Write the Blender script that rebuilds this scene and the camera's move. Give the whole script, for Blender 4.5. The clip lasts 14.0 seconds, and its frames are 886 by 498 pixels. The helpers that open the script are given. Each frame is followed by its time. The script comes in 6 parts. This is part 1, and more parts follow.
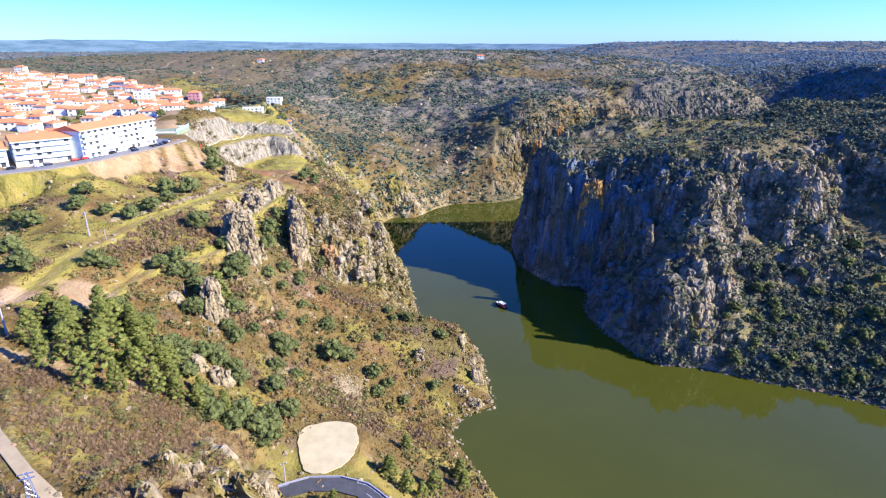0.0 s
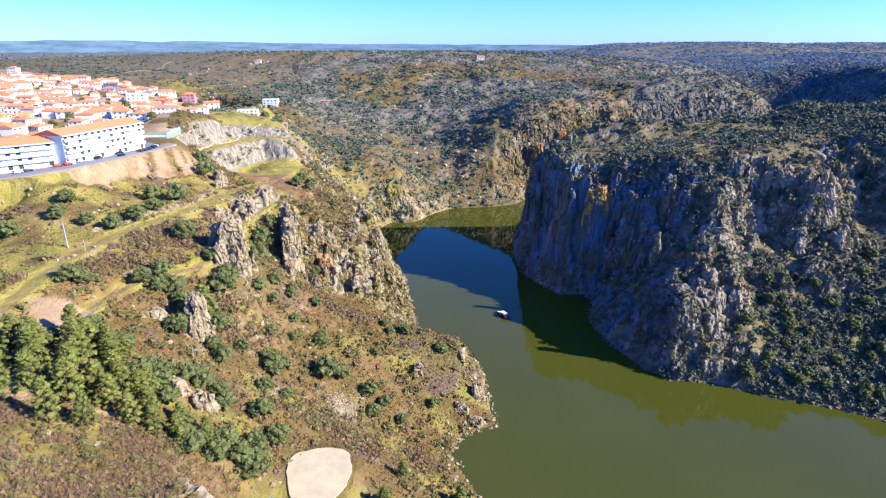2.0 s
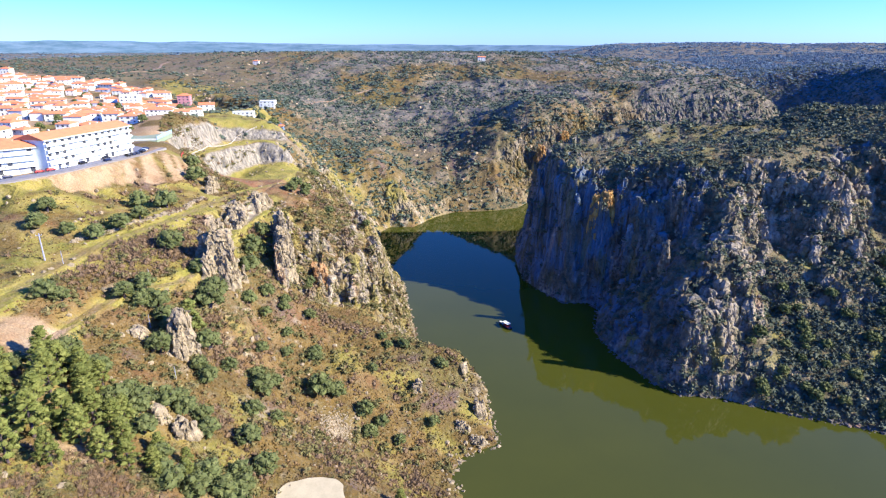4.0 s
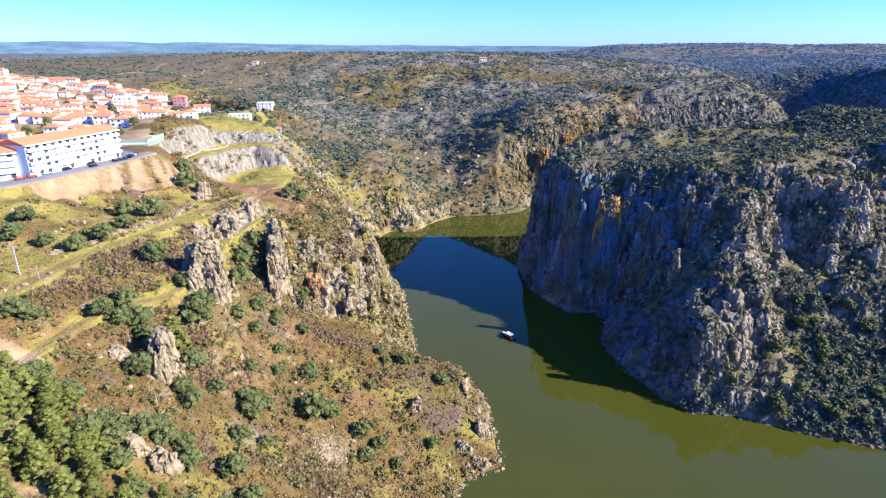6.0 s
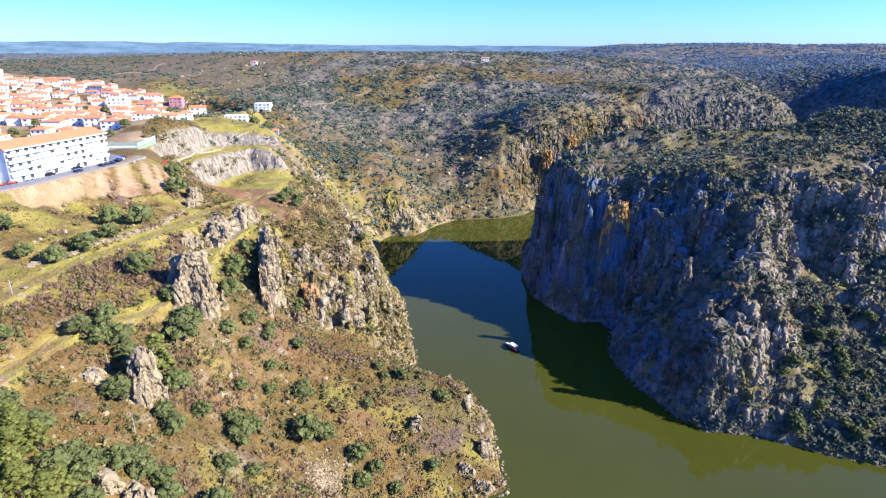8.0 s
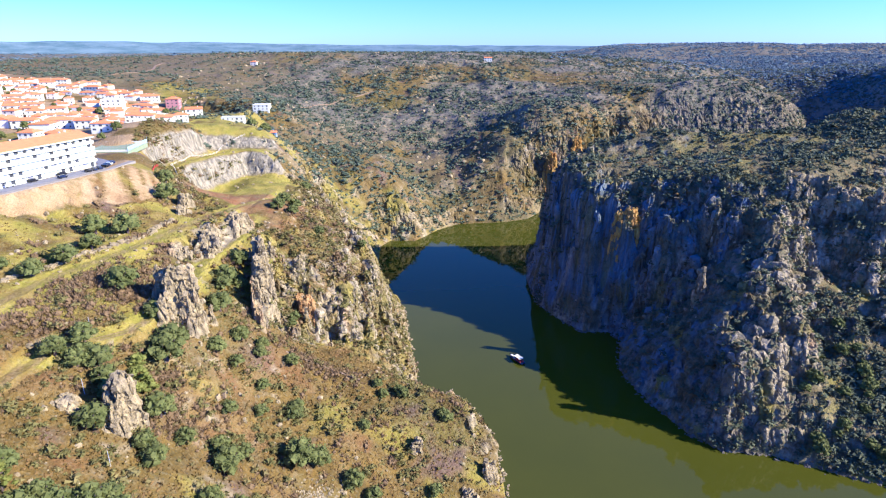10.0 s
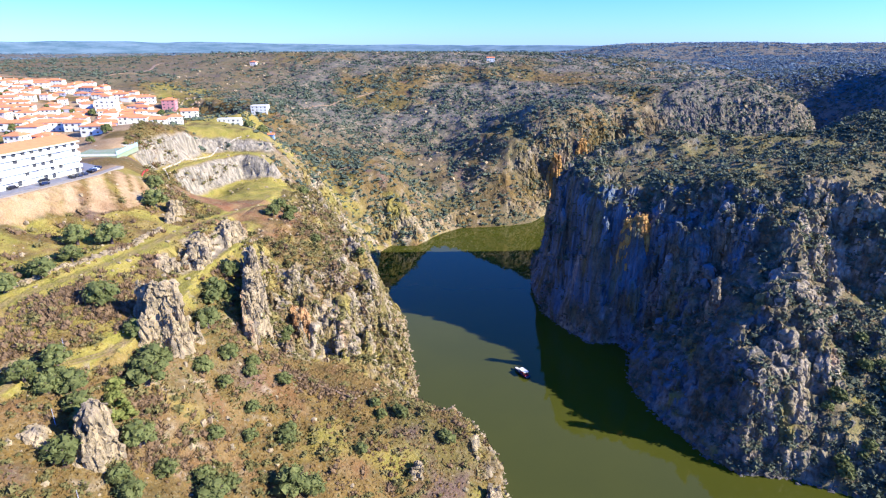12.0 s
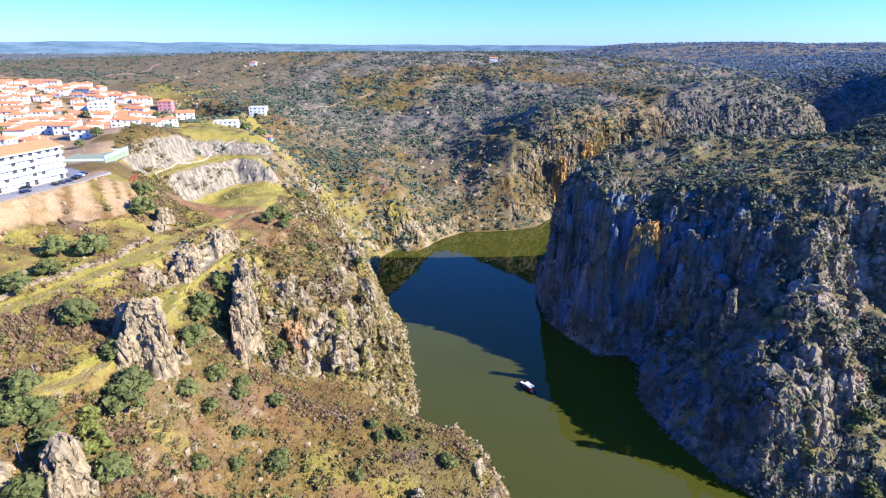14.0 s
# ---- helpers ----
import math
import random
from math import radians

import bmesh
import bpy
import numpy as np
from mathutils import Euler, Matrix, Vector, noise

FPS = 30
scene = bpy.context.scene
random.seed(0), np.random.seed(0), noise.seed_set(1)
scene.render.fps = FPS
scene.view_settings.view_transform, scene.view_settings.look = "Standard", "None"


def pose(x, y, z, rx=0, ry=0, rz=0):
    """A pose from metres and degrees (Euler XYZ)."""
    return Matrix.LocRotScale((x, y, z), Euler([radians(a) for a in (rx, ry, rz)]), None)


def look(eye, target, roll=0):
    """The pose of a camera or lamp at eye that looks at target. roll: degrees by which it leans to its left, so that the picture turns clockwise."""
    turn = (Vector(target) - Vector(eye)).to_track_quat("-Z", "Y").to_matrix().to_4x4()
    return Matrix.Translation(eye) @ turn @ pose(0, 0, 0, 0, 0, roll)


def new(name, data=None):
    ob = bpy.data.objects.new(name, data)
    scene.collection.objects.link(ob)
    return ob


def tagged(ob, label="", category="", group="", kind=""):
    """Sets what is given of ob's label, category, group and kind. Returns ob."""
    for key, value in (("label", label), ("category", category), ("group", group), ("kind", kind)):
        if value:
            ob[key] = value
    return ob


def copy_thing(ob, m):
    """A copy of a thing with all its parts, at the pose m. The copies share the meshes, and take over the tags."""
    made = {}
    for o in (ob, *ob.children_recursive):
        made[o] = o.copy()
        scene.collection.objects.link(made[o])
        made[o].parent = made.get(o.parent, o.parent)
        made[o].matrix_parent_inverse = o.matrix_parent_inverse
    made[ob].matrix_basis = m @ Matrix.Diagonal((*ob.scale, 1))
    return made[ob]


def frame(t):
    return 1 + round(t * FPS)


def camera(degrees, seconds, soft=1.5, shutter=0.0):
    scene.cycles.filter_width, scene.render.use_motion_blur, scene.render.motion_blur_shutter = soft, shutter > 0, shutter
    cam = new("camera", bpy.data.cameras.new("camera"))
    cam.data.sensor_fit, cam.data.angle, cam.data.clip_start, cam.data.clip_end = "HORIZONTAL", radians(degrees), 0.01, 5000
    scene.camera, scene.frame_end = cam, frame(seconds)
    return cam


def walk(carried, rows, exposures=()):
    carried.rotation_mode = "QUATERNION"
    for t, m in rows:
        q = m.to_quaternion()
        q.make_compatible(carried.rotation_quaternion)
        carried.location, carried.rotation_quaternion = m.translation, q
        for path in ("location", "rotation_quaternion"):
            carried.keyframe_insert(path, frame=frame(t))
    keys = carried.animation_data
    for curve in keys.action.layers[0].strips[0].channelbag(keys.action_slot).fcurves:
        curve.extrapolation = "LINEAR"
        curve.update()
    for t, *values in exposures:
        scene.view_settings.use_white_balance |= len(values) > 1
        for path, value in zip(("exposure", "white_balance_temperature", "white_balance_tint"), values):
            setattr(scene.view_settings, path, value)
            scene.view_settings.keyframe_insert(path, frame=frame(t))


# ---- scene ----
cam = camera(75.0, 14.0, soft=1.2)
METRES, EYE, TILT, LEAN, TURN = 100.0, 171.0, -19.6, 0.0, 0.0
ROWS = [
    (0.0, 0.0, 0.0, 0.0, 0.0, 0.0, -0.0),
    (0.5, 0.0004, 0.0335, 0.0116, -0.01, 0.02, 0.0),
    (1.0, 0.0005, 0.0671, 0.0232, -0.03, 0.05, 0.0),
    (1.5, 0.0008, 0.1007, 0.0347, -0.04, 0.06, -0.01),
    (2.0, 0.0009, 0.1343, 0.0466, -0.03, 0.08, -0.01),
    (2.5, 0.0011, 0.1679, 0.0583, -0.03, 0.1, -0.01),
    (3.0, 0.0012, 0.2016, 0.0699, -0.03, 0.11, -0.02),
    (5.5, 0.0023, 0.3694, 0.1288, 0.08, 0.17, -0.08),
    (6.0, 0.0022, 0.4029, 0.1404, 0.1, 0.19, -0.09),
    (6.5, 0.002, 0.4366, 0.1519, 0.12, 0.19, -0.11),
    (7.0, 0.0019, 0.4703, 0.1634, 0.16, 0.19, -0.12),
    (7.5, 0.0019, 0.5039, 0.1749, 0.2, 0.18, -0.13),
    (8.0, 0.0015, 0.5378, 0.1863, 0.23, 0.18, -0.15),
    (10.5, 0.0006, 0.7074, 0.2463, 0.49, 0.15, -0.2),
    (11.0, 0.0003, 0.7414, 0.2585, 0.53, 0.14, -0.21),
    (11.5, -0.0001, 0.7756, 0.2704, 0.58, 0.15, -0.21),
    (12.0, -0.0004, 0.8098, 0.2824, 0.63, 0.14, -0.22),
    (12.5, -0.0007, 0.8417, 0.2939, 0.68, 0.13, -0.23),
    (13.0, -0.0008, 0.8756, 0.3062, 0.74, 0.12, -0.25),
    (13.5, -0.0014, 0.9099, 0.3183, 0.78, 0.12, -0.26),
    (14.0, -0.0016, 0.9439, 0.3302, 0.84, 0.14, -0.27),
]
walk(cam, [(t, pose(0, 0, EYE, TILT, LEAN, TURN) @ pose(METRES * x, METRES * y, METRES * z, 90 + pitch, roll, yaw)) for t, x, y, z, yaw, pitch, roll in ROWS],
     exposures=[(0.0, 1.87, 3800, 24), (14.0, 1.87, 3800, 24)])

# ---- world, sun, exposure ----
SUN_DIR = Vector((0.972, -0.235, 0.0)).normalized()
SUN_ELEV = radians(28.5)
world = bpy.data.worlds.new("sky")
scene.world = world
world.use_nodes = True
wn = world.node_tree.nodes
sky = wn.new("ShaderNodeTexSky")
sky.sky_type = "NISHITA"
sky.sun_disc = False
sky.sun_elevation = SUN_ELEV
sky.sun_rotation = math.atan2(SUN_DIR.x, SUN_DIR.y)
sky.altitude = 600
sky.air_density, sky.dust_density, sky.ozone_density = 1.0, 0.3, 3.0
world.node_tree.links.new(sky.outputs[0], wn["Background"].inputs[0])
wn["Background"].inputs[1].default_value = 0.0415
sun = new("sun", bpy.data.lights.new("sun", "SUN"))
sun.data.energy, sun.data.angle, sun.data.color = 5.0, radians(0.55), (1.0, 0.58, 0.135)
to_sun = SUN_DIR * math.cos(SUN_ELEV) + Vector((0, 0, math.sin(SUN_ELEV)))
sun.matrix_world = look(to_sun * 1000, (0, 0, 0))

rng = np.random.default_rng(7)


# ---- materials ----
def paint(c):
    """A colour as the low winter sun shows it, turned into the colour of the surface itself."""
    return (0.695 * c[0], min(0.81 * c[1], 0.82), min(1.49 * c[2], 0.88))


class Nodes:
    """A short way to wire a material."""

    def __init__(self, name, rough=0.9):
        self.mat = bpy.data.materials.new(name)
        self.mat.use_nodes = True
        self.t = self.mat.node_tree
        self.bsdf = self.t.nodes["Principled BSDF"]
        self.bsdf.inputs["Roughness"].default_value = rough
        self.bsdf.inputs["Specular IOR Level"].default_value = 0.25

    def put(self, kind, **sets):
        n = self.t.nodes.new(kind)
        for key, value in sets.items():
            n.inputs[key.replace("_", " ")].default_value = value
        return n

    def wire(self, a, b):
        self.t.links.new(a, b)

    def coords(self, stretch=(1, 1, 1)):
        g = self.put("ShaderNodeNewGeometry")
        m = self.put("ShaderNodeVectorMath")
        m.operation = "MULTIPLY"
        self.wire(g.outputs["Position"], m.inputs[0])
        m.inputs[1].default_value = stretch
        return m.outputs[0]

    def noise(self, vec, scale, detail=3.0, rough=0.55):
        n = self.put("ShaderNodeTexNoise", Scale=scale, Detail=detail, Roughness=rough)
        self.wire(vec, n.inputs["Vector"])
        return n.outputs["Fac"]

    def ramp(self, fac, lo, hi):
        n = self.put("ShaderNodeMapRange")
        n.inputs["From Min"].default_value, n.inputs["From Max"].default_value = lo, hi
        self.wire(fac, n.inputs["Value"])
        return n.outputs["Result"]

    def mix(self, fac, a, b):
        n = self.put("ShaderNodeMix")
        n.data_type = "RGBA"
        for sock, v in ((n.inputs[0], fac), (n.inputs[6], a), (n.inputs[7], b)):
            if isinstance(v, tuple):
                sock.default_value = (*paint(v), 1.0)
            elif isinstance(v, float):
                sock.default_value = v
            else:
                self.wire(v, sock)
        return n.outputs[2]

    def mul(self, a, b):
        n = self.put("ShaderNodeMath")
        n.operation = "MULTIPLY"
        for i, v in enumerate((a, b)):
            if isinstance(v, float):
                n.inputs[i].default_value = v
            else:
                self.wire(v, n.inputs[i])
        return n.outputs[0]

    def attr(self, name):
        n = self.put("ShaderNodeAttribute")
        n.attribute_name = name
        return n.outputs["Fac"]

    def island(self):
        return self.put("ShaderNodeNewGeometry").outputs["Random Per Island"]

    def object_random(self):
        return self.put("ShaderNodeObjectInfo").outputs["Random"]

    def color(self, c):
        if isinstance(c, tuple):
            self.bsdf.inputs["Base Color"].default_value = (*paint(c), 1.0)
        else:
            self.wire(c, self.bsdf.inputs["Base Color"])
        return self

    def bump(self, height, strength, distance):
        n = self.put("ShaderNodeBump", Strength=strength, Distance=distance)
        self.wire(height, n.inputs["Height"])
        self.wire(n.outputs[0], self.bsdf.inputs["Normal"])
        return self


def rock_color(m, light, dark):
    """Granite: patches of two greys, upright dark stains, ochre and yellow lichen."""
    p, streak = m.coords(), m.coords((1, 1, 0.3))
    c = m.mix(m.ramp(m.noise(p, 0.35, 5), 0.35, 0.65), dark, light)
    c = m.mix(m.mul(m.ramp(m.noise(streak, 0.22, 4), 0.55, 0.75), 0.7), c, (0.10, 0.09, 0.08))
    c = m.mix(m.mul(m.ramp(m.noise(streak, 0.075, 3), 0.6, 0.72), 0.75), c, (0.46, 0.24, 0.08))
    c = m.mix(m.mul(m.ramp(m.noise(p, 0.11, 4), 0.62, 0.75), 0.6), c, (0.30, 0.27, 0.07))
    joint = m.put("ShaderNodeTexVoronoi", Scale=0.33)
    joint.feature = "DISTANCE_TO_EDGE"
    bent = m.put("ShaderNodeVectorMath")
    bent.operation = "ADD"
    wob = m.put("ShaderNodeTexNoise", Scale=0.5, Detail=3.0)
    m.wire(p, wob.inputs["Vector"])
    m.wire(m.coords((1.2, 1.2, 0.6)), bent.inputs[0])
    m.wire(wob.outputs["Color"], bent.inputs[1])
    m.wire(bent.outputs[0], joint.inputs["Vector"])
    return m.mix(m.mul(m.ramp(joint.outputs["Distance"], 0.03, 0.0), 0.3), c, (0.07, 0.06, 0.05))


def ground_material():
    m = Nodes("hillside", 0.95)
    p = m.coords()
    big, mid, fine = m.noise(p, 0.018, 4), m.noise(p, 0.12, 5), m.noise(p, 0.9, 4)
    base = m.mix(m.ramp(mid, 0.38, 0.62), (0.14, 0.088, 0.009), (0.228, 0.142, 0.014))
    base = m.mix(m.ramp(big, 0.48, 0.66), base, (0.17, 0.13, 0.014))
    base = m.mix(m.mul(m.ramp(m.noise(p, 0.045, 4), 0.56, 0.68), 0.7), base, (0.17, 0.10, 0.075))
    base = m.mix(m.mul(m.ramp(fine, 0.5, 0.7), 0.5), base, (0.10, 0.095, 0.04))
    wood = m.mix(m.ramp(m.noise(p, 0.11, 6, 0.75), 0.38, 0.6), (0.25, 0.195, 0.11), (0.115, 0.122, 0.072))
    base = m.mix(m.attr("wood"), base, wood)
    moor = m.mix(m.ramp(m.noise(p, 0.16, 6, 0.75), 0.38, 0.6), (0.22, 0.165, 0.055), (0.11, 0.105, 0.04))
    base = m.mix(m.attr("moor"), base, moor)
    grass = m.mix(m.ramp(mid, 0.4, 0.62), (0.31, 0.27, 0.012), (0.43, 0.335, 0.028))
    base = m.mix(m.attr("grass"), base, grass)
    soil = m.mix(m.ramp(mid, 0.35, 0.65), (0.46, 0.295, 0.095), (0.57, 0.395, 0.15))
    base = m.mix(m.attr("soil"), base, soil)
    rust = m.mix(m.ramp(mid, 0.4, 0.6), (0.29, 0.13, 0.035), (0.30, 0.19, 0.05))
    base = m.mix(m.attr("rust"), base, rust)
    coarse = m.ramp(m.noise(p, 1.6, 6, 0.7), 0.42, 0.62)
    base = m.mix(m.mul(coarse, 0.6), base, m.mix(0.55, base, (0.045, 0.042, 0.018)))
    tuft = m.ramp(m.noise(p, 0.75, 5, 0.7), 0.5, 0.62)
    base = m.mix(m.mul(tuft, 0.45), base, m.mix(0.5, base, (0.42, 0.34, 0.13)))
    rock = rock_color(m, (0.55, 0.44, 0.205), (0.25, 0.205, 0.10))
    cut = m.mix(m.ramp(m.noise(m.coords((1, 1, 0.07)), 0.55, 4), 0.4, 0.6), (0.42, 0.355, 0.19), (0.17, 0.15, 0.085))
    rock = m.mix(m.mul(m.attr("cut"), 0.85), rock, cut)
    # headland rock: its blue shade put into the colour, plus lichen and rust streaks
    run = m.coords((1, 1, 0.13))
    shaded_rock = m.mix(m.ramp(m.noise(run, 0.3, 5, 0.65), 0.38, 0.62), (0.115, 0.15, 0.15), (0.19, 0.23, 0.21))
    shaded_rock = m.mix(m.mul(m.ramp(m.noise(run, 0.11, 4), 0.6, 0.7), 0.6), shaded_rock, (0.17, 0.19, 0.03))
    shaded_rock = m.mix(m.mul(m.ramp(m.noise(run, 0.16, 4), 0.63, 0.74), 0.45), shaded_rock, (0.20, 0.09, 0.04))
    rock = m.mix(m.mul(m.attr("shade_lichen"), 0.92), rock, shaded_rock)
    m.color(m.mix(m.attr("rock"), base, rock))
    return m.bump(m.noise(p, 0.8, 6, 0.65), 0.8, 1.1).mat


def rock_material(name, light, dark):
    m = Nodes(name, 0.9)
    c = rock_color(m, light, dark)
    isl = m.island()
    m.color(m.mix(m.mul(isl, 0.4), c, tuple(0.5 * (a + b) for a, b in zip(light, dark))))
    return m.bump(m.noise(m.coords(), 1.1, 6, 0.65), 0.8, 0.7).mat


def leaf_material(name, a, b, per_object=False):
    m = Nodes(name, 0.75)
    p = m.coords()
    c = m.mix(m.ramp(m.noise(p, 0.55, 4), 0.35, 0.65), a, b)
    r = m.object_random() if per_object else m.ramp(m.noise(p, 0.06, 2), 0.3, 0.7)
    c = m.mix(m.mul(r, 0.5), c, tuple(0.6 * v for v in a))
    return m.color(c).mat


def plain(name, c, c2=None, scale=0.6, rough=0.8, metal=0.0):
    m = Nodes(name, rough)
    m.bsdf.inputs["Metallic"].default_value = metal
    c2 = c2 or tuple(0.8 * v for v in c)
    p = m.coords()
    k = m.mix(m.ramp(m.noise(p, scale, 4), 0.35, 0.65), c, c2)
    k = m.mix(m.mul(m.ramp(m.noise(p, scale * 7, 3), 0.5, 0.75), 0.3), k, tuple(0.65 * v for v in c2))
    return m.color(k).mat


def roof_material():
    m = Nodes("clay_tiles", 0.85)
    p = m.coords()
    c = m.mix(m.ramp(m.noise(p, 0.5, 4), 0.35, 0.65), (0.86, 0.29, 0.06), (0.72, 0.23, 0.05))
    c = m.mix(m.mul(m.object_random(), 0.45), c, (0.66, 0.30, 0.09))
    c = m.mix(m.mul(m.ramp(m.noise(p, 2.5, 3), 0.55, 0.75), 0.4), c, (0.22, 0.12, 0.07))
    return m.color(c).mat


def water_material():
    m = Nodes("river_water", 0.03)
    m.bsdf.inputs["Specular IOR Level"].default_value = 0.5
    m.bsdf.inputs["IOR"].default_value = 1.33
    p = m.coords()
    c = m.mix(m.ramp(m.noise(p, 0.02, 3), 0.35, 0.65), (0.075, 0.076, 0.0015), (0.068, 0.070, 0.002))
    m.color(c)
    return m.bump(m.noise(p, 0.35, 3), 0.015, 0.3).mat


GROUND = ground_material()
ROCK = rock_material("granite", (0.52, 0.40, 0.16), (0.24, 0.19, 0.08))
OAK = leaf_material("oak_leaves", (0.118, 0.134, 0.022), (0.188, 0.192, 0.034), True)
PINE = leaf_material("pine_needles", (0.155, 0.168, 0.012), (0.24, 0.235, 0.024), True)
SCRUB = leaf_material("scrub_leaves", (0.15, 0.137, 0.025), (0.24, 0.20, 0.038))
BROOM = leaf_material("dry_scrub", (0.18, 0.113, 0.022), (0.28, 0.172, 0.036))
FARLEAF = leaf_material("distant_leaves", (0.08, 0.105, 0.052), (0.155, 0.17, 0.075))
BARE = leaf_material("bare_twigs", (0.185, 0.12, 0.042), (0.275, 0.182, 0.064))
# leaves of the farthest woods, the haze of distance put into their colour
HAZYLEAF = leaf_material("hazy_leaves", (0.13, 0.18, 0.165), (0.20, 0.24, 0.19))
TUSSOCK = leaf_material("dry_tussock", (0.18, 0.12, 0.02), (0.27, 0.178, 0.028))
EVERGREEN = leaf_material("evergreen_leaves", (0.095, 0.112, 0.05), (0.155, 0.165, 0.062))
SAGE = leaf_material("grey_green_leaves", (0.20, 0.168, 0.036), (0.275, 0.22, 0.052))
BARK = plain("bark", (0.14, 0.10, 0.07), (0.09, 0.065, 0.05), 2.0)
WHITE = plain("white_render", (0.97, 0.91, 0.55), (0.86, 0.81, 0.5), 0.25)
CREAM = plain("cream_render", (0.9, 0.78, 0.48), (0.8, 0.68, 0.42), 0.3)
PINK = plain("salmon_render", (0.62, 0.30, 0.22), (0.56, 0.27, 0.2), 0.3)
GREY = plain("grey_render", (0.42, 0.41, 0.39), (0.33, 0.32, 0.31), 0.4)
ROOF = roof_material()
GLASS = plain("dark_glass", (0.10, 0.10, 0.09), (0.07, 0.07, 0.065), 1.0, 0.1)
BLIND = plain("closed_blind", (0.9, 0.88, 0.56), (0.8, 0.78, 0.5), 1.0, 0.6)
ASPHALT = plain("asphalt", (0.105, 0.10, 0.085), (0.08, 0.077, 0.066), 0.8)
PAVING = plain("pale_paving", (0.38, 0.32, 0.20), (0.31, 0.27, 0.17), 0.6)
EARTH = plain("bare_earth", (0.33, 0.225, 0.105), (0.24, 0.165, 0.075), 0.3)
GRAVEL = plain("pale_gravel", (0.72, 0.585, 0.235), (0.60, 0.49, 0.195), 0.25)
PAINT = plain("road_paint", (0.75, 0.75, 0.72))
CONCRETE = plain("concrete", (0.48, 0.46, 0.42), (0.38, 0.36, 0.33), 1.5)
STEEL = plain("galvanised_steel", (0.55, 0.56, 0.57), (0.45, 0.46, 0.47), 2.0, 0.4, 0.8)
RED = plain("red_paint", (0.55, 0.06, 0.04))
COURT = plain("court_green", (0.30, 0.36, 0.15), (0.36, 0.36, 0.17), 0.12)
WATER = water_material()


# ---- mesh helpers ----
def mesh_np(name, verts, faces, mat, smooth=False):
    """A mesh from arrays; faces all have the same number of corners."""
    verts, faces = np.asarray(verts, np.float32), np.asarray(faces, np.int32)
    me = bpy.data.meshes.new(name)
    n, k = faces.shape
    me.vertices.add(len(verts))
    me.vertices.foreach_set("co", verts.ravel())
    me.loops.add(n * k)
    me.loops.foreach_set("vertex_index", faces.ravel())
    me.polygons.add(n)
    me.polygons.foreach_set("loop_start", np.arange(0, n * k, k, dtype=np.int32))
    me.polygons.foreach_set("use_smooth", np.full(n, smooth))
    me.update(calc_edges=True)
    me.materials.append(mat)
    return me


def part(name, bm, material, parent=None, label="", m=None):
    """Links a bmesh or a mesh as one object under a thing or a part."""
    if isinstance(bm, bmesh.types.BMesh):
        me = bpy.data.meshes.new(name)
        bm.to_mesh(me)
        bm.free()
        me.materials.append(material)
    else:
        me = bm
    ob = new(name, me)
    ob.parent = parent
    if m is not None:
        ob.matrix_basis = m
    return tagged(ob, label)


def box(bm, x0, x1, y0, y1, z0, z1):
    v = [bm.verts.new((x, y, z)) for z in (z0, z1) for x, y in ((x0, y0), (x1, y0), (x1, y1), (x0, y1))]
    for f in ((3, 2, 1, 0), (4, 5, 6, 7), (0, 1, 5, 4), (1, 2, 6, 5), (2, 3, 7, 6), (3, 0, 4, 7)):
        bm.faces.new([v[i] for i in f])
    return bm


def boxes(*sizes):
    bm = bmesh.new()
    for s in sizes:
        box(bm, *s)
    return bm


def rod(bm, a, b, r0, r1, sides=6):
    a, b = Vector(a), Vector(b)
    q = (b - a).to_track_quat("Z", "Y")
    rings = []
    for c, r in ((a, r0), (b, r1)):
        rings.append([bm.verts.new(c + q @ Vector((r * math.cos(t), r * math.sin(t), 0))) for t in (2 * math.pi * i / sides for i in range(sides))])
    for i in range(sides):
        j = (i + 1) % sides
        bm.faces.new((rings[0][i], rings[0][j], rings[1][j], rings[1][i]))
    bm.faces.new(rings[1])
    bm.faces.new(rings[0][::-1])
    return bm


# ---- gradient noise on arrays ----
def hashed(ix, iy, iz, seed):
    h = (ix * 374761393 + iy * 668265263 + iz * 2147483647 + seed * 1274126177) & 0xFFFFFFFF
    h = ((h ^ (h >> 13)) * 1274126177) & 0xFFFFFFFF
    h = ((h ^ (h >> 15)) * 2246822519) & 0xFFFFFFFF
    return ((h ^ (h >> 16)) & 0xFFFF) / 32767.5 - 1.0


def vnoise(x, y, z=0.0, seed=0):
    """Value noise, about -1 to 1."""
    x, y, z = np.broadcast_arrays(np.asarray(x, float), np.asarray(y, float), np.asarray(z, float))
    i, j, k = (np.floor(a).astype(np.int64) for a in (x, y, z))
    u, v, w = x - i, y - j, z - k
    u, v, w = (a * a * a * (a * (a * 6 - 15) + 10) for a in (u, v, w))
    out = 0.0
    for dx in (0, 1):
        for dy in (0, 1):
            for dz in (0, 1):
                wt = (u if dx else 1 - u) * (v if dy else 1 - v) * (w if dz else 1 - w)
                out = out + wt * hashed(i + dx, j + dy, k + dz, seed)
    return out


def fbm(x, y, z=0.0, seed=0, octaves=4, gain=0.5):
    out, a, f = 0.0, 1.0, 1.0
    for o in range(octaves):
        out = out + a * vnoise(x * f, y * f, z * f, seed + o)
        a, f = a * gain, f * 2.03
    return out


def smooth(lo, hi, x):
    t = np.clip((x - lo) / (hi - lo), 0, 1)
    return t * t * (3 - 2 * t)


